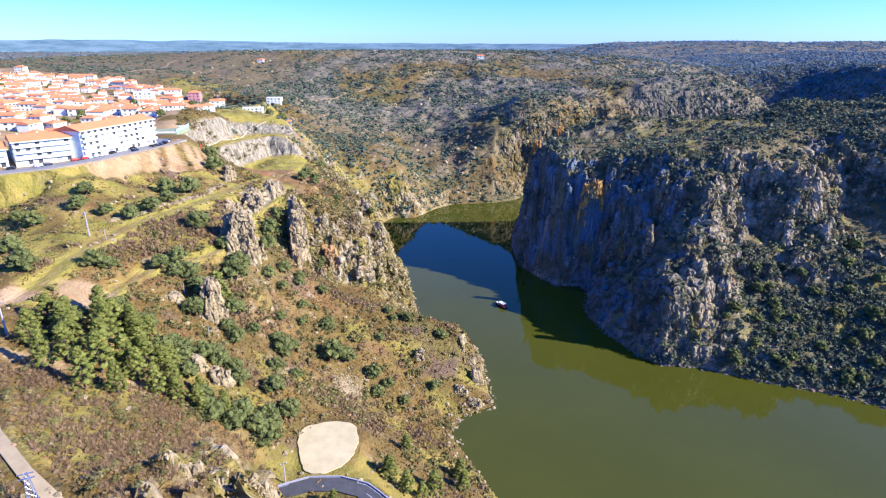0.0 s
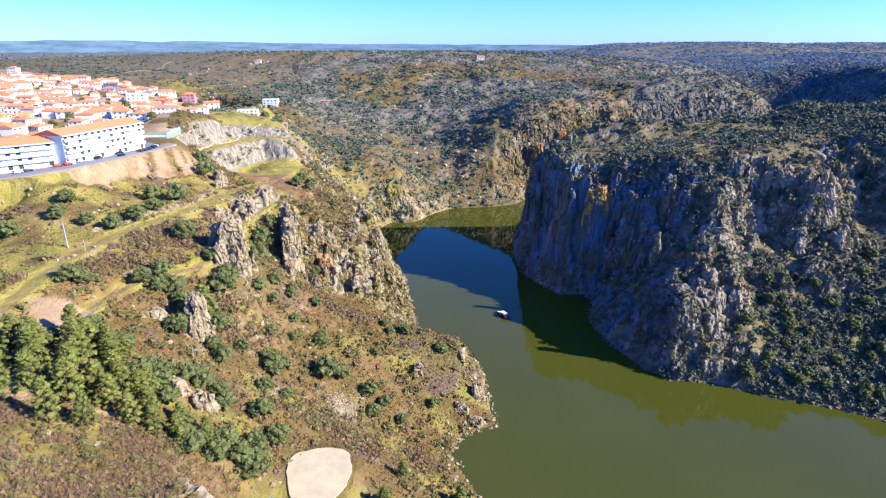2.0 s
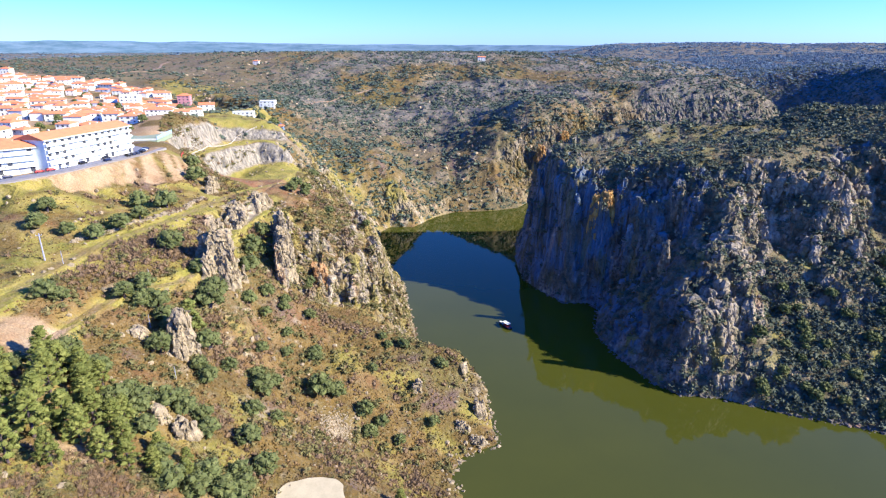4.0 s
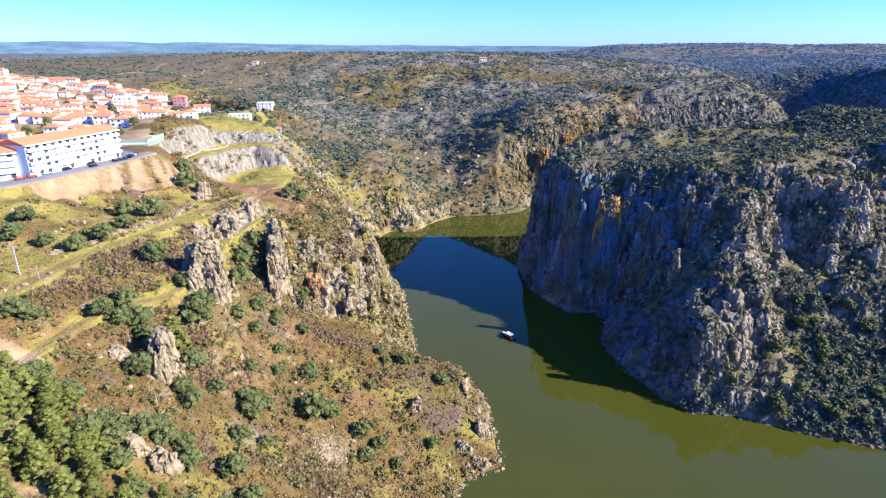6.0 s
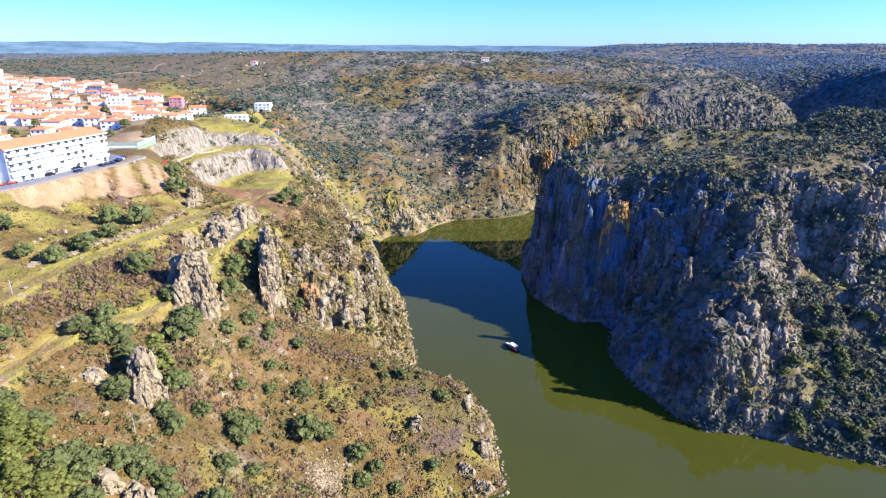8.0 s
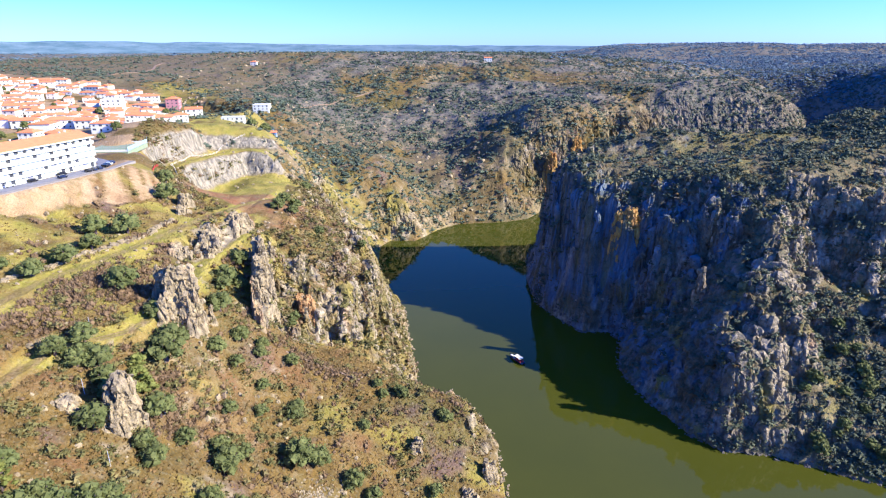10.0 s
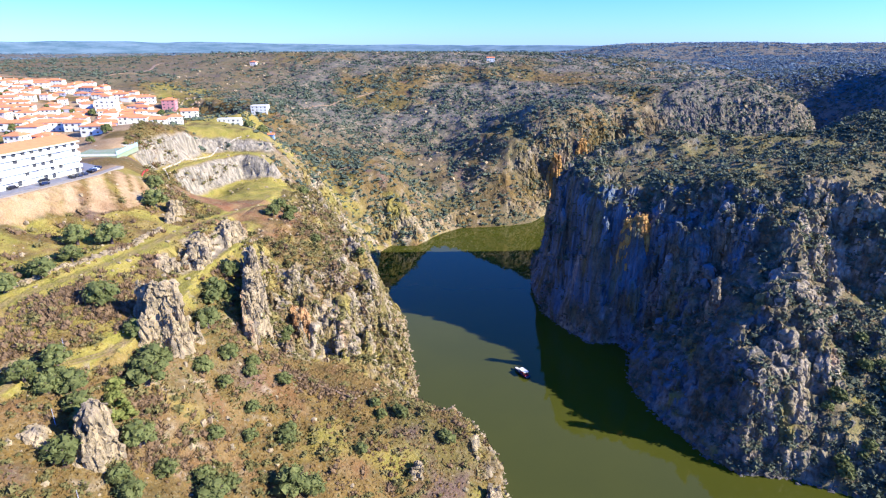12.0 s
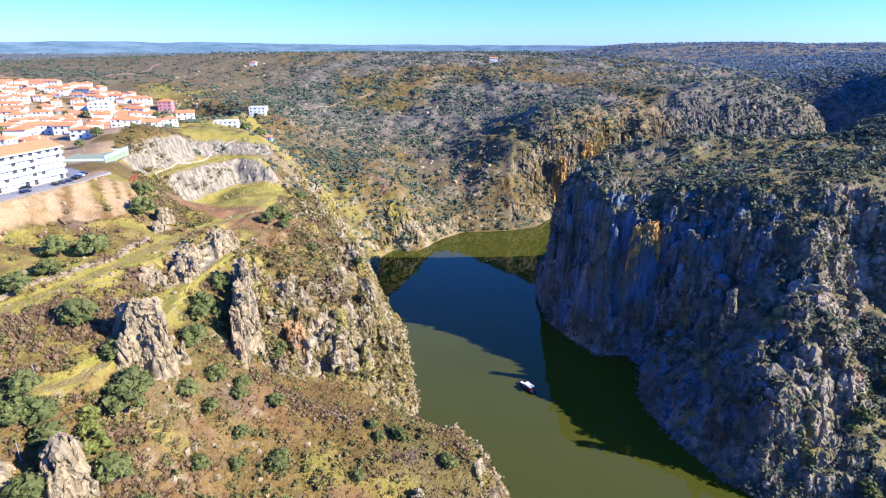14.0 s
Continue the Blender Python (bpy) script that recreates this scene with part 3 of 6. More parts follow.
def rock_relief(p):
    """How far the rock stands out of a cliff: buttresses, blocks between joints, upright clefts; the river wall is sheer."""
    x, y, z = p.T
    sheer = smooth(126, 112, x) * smooth(60, 70, x) * smooth(398, 408, y) * (y < 560)
    big = 2.2 * fbm(x / 15, y / 15, z / 55, 501, 3)
    blocks = 1.0 * joint_cells(p, 6.0, 13.0, 511) + 0.6 * joint_cells(p, 2.8, 5.5, 521) + 0.28 * joint_cells(p, 1.3, 2.4, 531)
    cleft = -1.7 * smooth(0.13, 0.0, np.abs(vnoise(x / 7, y / 7, z / 60, 541))) - 0.9 * smooth(0.16, 0.0, np.abs(vnoise(x / 3.2, y / 3.2, z / 22, 551)))
    flutes = 0.6 * fbm(x / 6, y / 6, z / 40, 561, 4, 0.6) + 0.4 * joint_cells(p, 3.4, 12.0, 571) + 0.2 * joint_cells(p, 1.4, 4.0, 575)
    return (1 - sheer) * (big + blocks + cleft) + sheer * (0.5 * big + flutes + 0.5 * cleft)


def build_ground():
    rows, cols = H.shape
    x, y, h = X.ravel(), Y.ravel(), H.ravel()
    gy, gx = np.gradient(H, GY, GX)
    g = np.hypot(gx, gy).ravel()
    push = 1.7 * smooth(0.7, 1.6, g) * smooth(1.5, 6, h) * (h < 140) * (np.hypot(x, y) < 1100)
    dx = push * fbm(x / 6, y / 6, h / 14, 61, 3)
    dy = push * fbm(x / 6, y / 6, h / 14, 71, 3)
    verts = np.column_stack([x + dx, y + dy, h])
    idx = np.arange(rows * cols).reshape(rows, cols)
    faces = np.column_stack([idx[:-1, :-1].ravel(), idx[:-1, 1:].ravel(), idx[1:, 1:].ravel(), idx[1:, :-1].ravel()])
    dist = np.hypot(x, y)
    patch = fbm(x / 9, y / 9, 0, 81, 4)
    cover = {}
    cover["rock"] = np.clip(ROCKY.ravel() * smooth(0.55, 1.0, g + 0.35 * patch) + 0.6 * smooth(0.55, 0.68, fbm(x / 6, y / 6, 0, 82, 4)) * smooth(0.5, 0.9, g), 0, 1) * np.where(dist > 1500, 0.3, 1)
    cover["rock"] = cover["rock"] * (0.12 + 0.88 * smooth(np.where(x < 40, -0.2, -0.35), np.where(x < 40, 0.4, 0.25), fbm(x / 5.5, y / 5.5, h / 9, 83, 3)) * np.where(y > 640, smooth(-0.4, 0.4, fbm(x / 26, y / 26, h / 20, 85, 3)), 1))
    cover["rock"] = np.maximum(cover["rock"] * np.where(y > 600, 0.75, 1), 0.4 * smooth(0.46, 0.66, fbm(x / 24, y / 24, h / 16, 86, 4)) * smooth(0.2, 0.45, g) * (y > 480) * (dist < 1250))
    wall = np.zeros(len(x))
    for line, foot, top in WALLS:
        wall = np.maximum(wall, smooth(5.5, 3.5, distance_to(line, x, y)))
    ledge_rock = smooth(5, 3, distance_to([(-110, 299), (-105, 320), (-101, 346)], x, y) + 1.2 * patch)
    cover["rock"] = np.maximum(cover["rock"], np.maximum(wall * smooth(0.5, 1.0, g), 0.9 * ledge_rock))
    # painted shade over the headland, ending along the buttress where sunlight begins
    cover["shade_lichen"] = smooth(40, 75, x) * smooth(-0.75, 0.1, fbm(x / 15, y / 15, h / 25, 84, 4)) * (y < 640) * (1 - smooth(112, 132, x - 0.68 * (y - 292)) * (y < 420))
    t1, t2 = distance_to(EAST_TRACK, x, y), distance_to(LOWER_TRACK, x, y)
    field = inside([(-152, 395), (-118, 380), (-104, 420), (-112, 480), (-128, 498), (-146, 488), (-166, 440)], x, y)
    terrace = inside([(-140, 345), (-215, 258), (-300, 190), (-300, 100), (-150, 170), (-128, 250), (-110, 330)], x, y)
    meadow = inside([(-240, 520), (-195, 560), (-130, 560), (-130, 640), (-230, 720), (-330, 900), (-420, 900), (-300, 740)], x, y)
    green = smooth(6.8, 3.6, t1 + 1.6 * patch) + 0.95 * smooth(5.2, 2.6, t2 + 1.5 * patch)
    terrace2 = inside([(-186, 430), (-167, 438), (-162, 460), (-147, 487), (-124, 489), (-136, 521), (-168, 513), (-185, 504)], x, y)
    upland = inside(UPLAND, x, y)
    green = green + 0.85 * upland * smooth(-0.9, -0.2, patch) + 0.9 * terrace2 * (1 - wall) + 0.95 * field * smooth(408, 420, y + 6 * patch) + 0.85 * terrace * smooth(-0.9, 0.1, patch) + 0.7 * meadow * smooth(-0.2, 0.5, fbm(x / 40, y / 40, 0, 5, 3))
    green = green + 0.65 * smooth(0.12, 0.7, fbm(x / 22, y / 22, 0, 91, 4)) * (dist < 640) * (x < 60) + (0.3 + 0.35 * (y < 345)) * smooth(0.15, 0.65, fbm(x / 12, y / 12, 0, 92, 4)) * (x > 60) * (dist < 640)
    green = green + 0.55 * (x < 40) * (y > 235) * (y < 600) * smooth(0.25, 0.7, ROCKY.ravel()) * smooth(-0.4, 0.2, patch)
    cover["grass"] = np.clip(green, 0, 1) * (1 - cover["rock"])
    bank = inside([(-205, 262), (-168, 315), (-146, 340), (-138, 366), (-150, 372), (-170, 360), (-178, 302)], x, y)
    sand = np.minimum(np.hypot((x + 125) / 11, (y - 183) / 12), np.hypot((x + 138) / 8, (y - 168) / 9)) + 0.35 * patch
    soil = 0.9 * bank * smooth(-0.75, 0.0, fbm((x + y) / 5 - 0.4 * h / 5, h / 12, 0, 15, 4)) * smooth(96, 99, h) + smooth(1.0, 0.6, sand) + 0.6 * smooth(0.7, 0.3, np.abs(t2 - 0.9) + 0.25 * patch) * (y < 250) + 0.35 * smooth(0.7, 0.3, np.abs(t1 - 0.8))
    soil = soil + 0.75 * inside([(-124, 132), (-100, 128), (-82, 140), (-84, 150), (-104, 140), (-124, 150)], x, y) * smooth(-0.1, 0.4, patch)
    soil = np.maximum(soil, 0.9 * TOWN.ravel() * smooth(-0.5, 0.0, fbm(x / 30, y / 30, 0, 17, 3)))
    cover["soil"] = np.clip(soil, 0, 1)
    lane = inside([(-120, 345), (-88, 340), (-84, 370), (-86, 420), (-106, 424)], x, y)
    cover["rust"] = np.clip(0.75 * lane * smooth(-0.6, 0.2, patch) + 0.95 * field * smooth(420, 408, y + 6 * patch) + 0.4 * smooth(0.45, 0.8, fbm(x / 16, y / 16, 0, 95, 4)) * (dist < 420) * (x < 0), 0, 1)
    woods = (1 - 0.55 * smooth(-180, -300, x) * (dist < 1500)) * np.maximum(smooth(560, 900, dist) * smooth(-0.6, 0.1, fbm(x / 120, y / 120, 0, 55, 4)), 0.85 * smooth(1000, 1500, dist)) 
    cover["moor"] = 0.95 * smooth(30, 75, x + 12 * patch) * (y < 660) * (dist < 800)
    cover["cut"] = wall
    cover["wood"] = np.clip(woods, 0, 1) * (1 - np.clip(green, 0, 1)) * (1 - TOWN.ravel())
    # the cliffs: finer faces, then blocks, clefts and buttresses
    rocky = ROCKY.ravel()
    crag = smooth(0.8, 1.5, g) * smooth(0.12, 0.45, rocky) * smooth(0.4, 3.0, h) * smooth(1200, 1000, dist) * (1 - wall)
    size = np.where(crag < 0.05, 1e6, np.where(dist < 560, 1.0, np.where(dist < 760, 1.6, 2.4)))
    names = list(cover)
    data = np.column_stack([cover[k] for k in names] + [crag])
    tris = np.concatenate([faces[:, :3], faces[:, [0, 2, 3]]])
    fine, tris, data, size = refine(verts, tris, data, size)
    push = data[:, -1]
    on = push > 0.02
    nrm = vertex_normals(fine, tris)[on] * (1, 1, 0.35)
    fine[on] += nrm * (push[on] * rock_relief(fine[on]))[:, None]
    fine[on, 2] = np.maximum(fine[on, 2], 0.15)
    me = mesh_np("ground", fine, tris, GROUND)
    for i, name in enumerate(names):
        a = me.attributes.new(name, "FLOAT", "POINT")
        a.data.foreach_set("value", data[:, i].astype(np.float32))
    return tagged(new("ground", me), "rocky gorge hillside with dry scrub, grass and tracks", "hillside", kind="structure"), cover, (fine, tris)


ground, COVER, SKIN = build_ground()
COVER = {k: v.reshape(H.shape) for k, v in COVER.items()}


def build_water():
    poly = resample(RIVER, 60)
    lo, hi = poly.min(0) - 30, poly.max(0) + 30
    bm = bmesh.new()
    vs = [bm.verts.new((x, y, 0)) for x, y in ((-90, -600), (hi[0] + 200, -600), (hi[0] + 200, hi[1]), (-90, hi[1]))]
    bm.faces.new(vs)
    return tagged(part("water", bm, WATER), "calm green river water with faint ripples", "river", kind="structure")


build_water()


def build_backdrop():
    """Hills at the limit of sight, the blue of haze put into their colour."""
    a = np.radians(np.linspace(-75, 75, 300))
    top = 172 + 9 * fbm(a * 9, a * 0 + 3.1, 0, 301, 4) + 22 * smooth(0.05, 0.6, -a)
    bm = bmesh.new()
    rows = []
    for k, t in zip(a, top):
        c, s = math.cos(k), math.sin(k)
        rows.append([bm.verts.new((r * s, r * c, z)) for r, z in ((4150, -60), (4500, (t + 40) / 2), (4640, t), (4700, -60))])
    for r0, r1 in zip(rows[:-1], rows[1:]):
        for i in range(3):
            bm.faces.new((r0[i], r0[i + 1], r1[i + 1], r1[i]))
    bmesh.ops.recalc_face_normals(bm, faces=bm.faces)
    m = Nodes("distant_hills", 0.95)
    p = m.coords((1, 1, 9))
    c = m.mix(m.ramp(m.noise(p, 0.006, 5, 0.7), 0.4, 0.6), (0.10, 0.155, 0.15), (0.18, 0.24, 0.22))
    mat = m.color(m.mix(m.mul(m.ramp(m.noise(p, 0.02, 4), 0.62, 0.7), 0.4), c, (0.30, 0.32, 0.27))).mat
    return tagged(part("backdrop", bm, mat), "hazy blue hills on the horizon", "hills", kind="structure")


build_backdrop()


# ---- leaves, bushes, stones as arrays ----
def ico(level):
    bm = bmesh.new()
    bmesh.ops.create_icosphere(bm, subdivisions=level, radius=1.0)
    v = np.array([x.co for x in bm.verts])
    f = np.array([[c.index for c in p.verts] for p in bm.faces])
    bm.free()
    return v, f


ICO1, ICO2 = ico(1), ico(2)


def clump(r, lumps, leaves, leaf, core=ICO1, flat=0.8):
    """A crown of radius 1: lumps with dark hearts and small leaf sprays on them, all triangles."""
    vs, fs, n = [], [], 0
    for c, rad in lumps:
        v, f = core
        w = v * (rad * 0.86) * (1 + 0.22 * r.standard_normal((len(v), 1))) * (1, 1, flat) + c
        vs.append(w)
        fs.append(f + n)
        n += len(w)
        d = r.standard_normal((leaves, 3))
        d[:, 2] = np.abs(d[:, 2]) * 0.9 - 0.25
        d /= np.linalg.norm(d, axis=1)[:, None]
        o = c + d * rad * (0.9 + 0.28 * r.random((leaves, 1))) * (1, 1, flat)
        tri = o[:, None] + leaf * r.standard_normal((leaves, 3, 3)) * 0.6
        vs.append(tri.reshape(-1, 3))
        fs.append(np.arange(leaves * 3).reshape(-1, 3) + n)
        n += leaves * 3
    return np.concatenate(vs), np.concatenate(fs)


def lumps_round(r, n, spread, size):
    out = []
    for i in range(n):
        a, k = 2.4 * i + r.random(), math.sqrt((i + 0.4) / n)
        c = np.array([spread * k * math.cos(a), spread * k * math.sin(a), 0.55 + 0.5 * (1 - k * k) + 0.15 * r.standard_normal()])
        out.append((c, size * (0.8 + 0.4 * r.random())))
    return out


def twig_shape(seed, n, thin=0.085):
    """A leafless shrub: a spray of thin upright twigs."""
    r = np.random.default_rng(seed)
    a = r.random(n) * 2 * math.pi
    lean = 0.25 + 0.75 * r.random(n)
    root = np.column_stack([0.25 * r.standard_normal(n), 0.25 * r.standard_normal(n), np.full(n, -0.2)])
    tip = root + np.column_stack([lean * np.cos(a), lean * np.sin(a), 1.15 - 0.45 * lean + 0.2 * r.standard_normal(n)])
    side = np.column_stack([-np.sin(a), np.cos(a), np.zeros(n)]) * thin
    tri = np.stack([root + 0.4 * (tip - root) - side, root + 0.4 * (tip - root) + side, tip], 1)
    tri2 = np.stack([root - side * 0.5, root + side * 0.5, root + 0.7 * (tip - root)], 1)
    v = np.concatenate([tri, tri2]).reshape(-1, 3)
    core, cf = ICO1
    v0 = core * (0.42, 0.42, 0.4) * (1 + 0.25 * r.standard_normal((len(core), 1))) + (0, 0, 0.2)
    return np.concatenate([v0, v]), np.concatenate([cf, np.arange(len(v)).reshape(-1, 3) + len(v0)])


def stone_shape(seed, level=ICO2):
    r = np.random.default_rng(seed)
    v, f = level
    k = 1 + 0.35 * vnoise(v[:, 0] * 1.7, v[:, 1] * 1.7, v[:, 2] * 1.7, seed) + 0.15 * vnoise(v[:, 0] * 4, v[:, 1] * 4, v[:, 2] * 4, seed + 1)
    w = v * k[:, None]
    for _ in range(5):
        n = r.standard_normal(3)
        n /= np.linalg.norm(n)
        d = w @ n
        w = w - np.outer(np.maximum(d - 0.6, 0), n)
    return w, f


def scatter(name, label, category, shapes, x, y, size, material, tall=1.0, sink=0.1, z=None, lean=None):
    """Many small things as one piece of stuff."""
    z = pick(H, x, y) if z is None else z
    vs, fs, n = [], [], 0
    kind = rng.integers(0, len(shapes), len(x))
    for k, (v, f) in enumerate(shapes):
        i = np.nonzero(kind == k)[0]
        if not len(i):
            continue
        a = rng.random(len(i)) * 2 * math.pi if lean is None else lean + 0.25 * rng.standard_normal(len(i))
        s = size[i]
        c, sn = np.cos(a), np.sin(a)
        out = np.empty((len(i), len(v), 3), np.float32)
        out[..., 0] = x[i, None] + s[:, None] * (v[:, 0] * c[:, None] - v[:, 1] * sn[:, None])
        out[..., 1] = y[i, None] + s[:, None] * (v[:, 0] * sn[:, None] + v[:, 1] * c[:, None])
        out[..., 2] = (z[i] - sink * s)[:, None] + s[:, None] * tall * v[:, 2]
        vs.append(out.reshape(-1, 3))
        fs.append((f[None] + (np.arange(len(i)) * len(v))[:, None, None]).reshape(-1, 3) + n)
        n += len(i) * len(v)
    ob = new(name, mesh_np(name, np.concatenate(vs), np.concatenate(fs), material))
    return tagged(ob, label, category, kind="stuff")


def sown(n, x0, x1, y0, y1, keep):
    """Random places in a rectangle of the plan, kept with the chance that keep(x, y) gives."""
    x, y = x0 + (x1 - x0) * rng.random(n), y0 + (y1 - y0) * rng.random(n)
    ok = rng.random(n) < keep(x, y)
    return x[ok], y[ok]


def bare_ground(x, y):
    """1 where shrubs may grow: off the water, the tracks, the town and the fields."""
    free = (pick(H, x, y) > 0.8).astype(float)
    free *= 1 - np.clip(1.4 * pick(COVER["soil"], x, y), 0, 1)
    free *= 1 - np.clip(pick(TOWN.astype(float), x, y) * 1.5, 0, 1)
    free *= smooth(3.0, 4.5, distance_to(EAST_TRACK, x, y)) * smooth(2.5, 4.0, distance_to(LOWER_TRACK, x, y))
    free *= ~inside([(-152, 395), (-118, 372), (-88, 345), (-88, 420), (-112, 480), (-128, 498), (-146, 488), (-166, 440)], x, y)
    free *= 1 - 0.95 * inside(UPLAND, x, y)
    free *= smooth(2.6, 4.0, distance_to(LANE, x, y))
    free *= ~inside([(-186, 430), (-167, 438), (-162, 460), (-147, 487), (-124, 489), (-136, 521), (-168, 513), (-185, 504)], x, y)
    free *= smooth(8, 11, distance_to([(-52, 141), (-42, 166), (-36, 168), (-34, 155), (-20, 141)], x, y))
    free *= smooth(5, 8, distance_to(LINES["street edge"], x, y))
    return free


def terrace_mask(x, y):
    return inside([(-140, 350), (-215, 258), (-300, 190), (-300, 100), (-150, 170), (-128, 250), (-112, 330)], x, y)


FINE_TWIGS = [twig_shape(160 + s, 44, 0.045) for s in range(5)]
TWIGS = [twig_shape(60 + s, 24) for s in range(5)]
OCTA = (np.array([(1, 0, 0), (-1, 0, 0), (0, 1, 0), (0, -1, 0), (0, 0, 1), (0, 0, -0.6)], float), np.array([(0, 2, 4), (2, 1, 4), (1, 3, 4), (3, 0, 4), (2, 0, 5), (1, 2, 5), (3, 1, 5), (0, 3, 5)]))


def far_bush(seed):
    r = np.random.default_rng(seed)
    v, f = clump(r, [(np.array([0, 0, 0.35]), 0.85)], 6, 0.5, OCTA)
    return v, f


def fine_bush(seed):
    r = np.random.default_rng(seed)
    v, f = clump(r, lumps_round(r, 3, 0.5, 0.5), 44, 0.17, OCTA)
    v[:, 2] -= 0.25
    return v, f


def mid_bush(seed, lumps=2):
    r = np.random.default_rng(seed)
    v, f = clump(r, lumps_round(r, lumps, 0.3 + 0.07 * lumps, 0.62 - 0.04 * lumps), 10, 0.36, OCTA)
    v[:, 2] -= 0.2
    return v, f


def tuft_shape(seed):
    """A tussock: five leaning blades' worth of grass."""
    r = np.random.default_rng(seed)
    a = r.random(5) * 6.28
    foot = np.column_stack([0.4 * np.cos(a), 0.4 * np.sin(a), np.full(5, -0.2)])
    side = np.column_stack([-np.sin(a), np.cos(a), np.zeros(5)]) * 0.55
    tip = foot * 1.9 + np.array([0, 0, 1.0]) + 0.25 * r.standard_normal((5, 3))
    return np.stack([foot - side, foot + side, tip], 1).reshape(-1, 3), np.arange(15).reshape(-1, 3)


def block_shape(seed, worn):
    """An angular granite block: a skewed box, its edges broken off where worn."""
    r = np.random.default_rng(seed)
    bm = boxes((-1, 1, -1, 1, -1, 1))
    if worn:
        bmesh.ops.bevel(bm, geom=list(bm.edges), offset=0.3, segments=1)
    bmesh.ops.triangulate(bm, faces=bm.faces)
    bm.verts.index_update()
    v = np.array([p.co for p in bm.verts])
    f = np.array([[c.index for c in p.verts] for p in bm.faces])
    bm.free()
    v = v * (1 - 0.16 * (v[:, 2:] > 0)) * (0.65 + 0.5 * r.random(3)) + (0.09 if worn else 0.2) * r.standard_normal(v.shape)
    q = Matrix.Rotation(0.2 * r.standard_normal(), 3, "X") @ Matrix.Rotation(0.2 * r.standard_normal(), 3, "Y")
    return v @ np.array(q), f


BUSHES = [mid_bush(630 + s, 3) for s in range(6)]
FINEBUSH = [fine_bush(640 + s) for s in range(5)]
MIDBUSH = [mid_bush(650 + s) for s in range(6)]
TUFTS = [tuft_shape(680 + s) for s in range(6)]
BLOCKS = [block_shape(700 + s, True) for s in range(8)]
CHIPS = [block_shape(720 + s, False) for s in range(8)]
FARBUSH = [far_bush(600 + s) for s in range(6)]
PEBBLES = [stone_shape(90 + s, ICO1) for s in range(5)]


def clumpy(x, y, scale, seed, lo, hi):
    return smooth(lo, hi, fbm(x / scale, y / scale, 0, seed, 3))


# brown thickets: place in the plan, reach, number of shrubs
THICKETS = ((-122, 256, 9, 60), (-126, 247, 8, 45), (-111, 253, 5, 22), (-108, 230, 5, 20), (-90, 234, 5, 26), (-86, 229, 5, 26), (-82, 223, 6, 34), (-88, 217, 5, 20),
            (-70, 284, 4, 20), (-63, 284, 3.5, 16), (-57, 283, 4, 20), (-50, 285, 4, 18), (-118, 296, 4, 14), (-76, 379, 7, 30), (-84, 281, 5, 20),
            (-104, 130, 7, 50), (-90, 113, 8, 70), (-79, 110, 8, 70), (-72, 108, 6, 50), (-82, 139, 5, 25), (-66, 143, 5, 35), (-60, 146, 5, 35),
            (-48, 201, 6, 28), (-38, 196, 6, 28), (-29, 190, 6, 28), (-11, 215, 7, 34), (-72, 186, 5, 20), (-80, 184, 4, 16), (-60, 193, 5, 22))


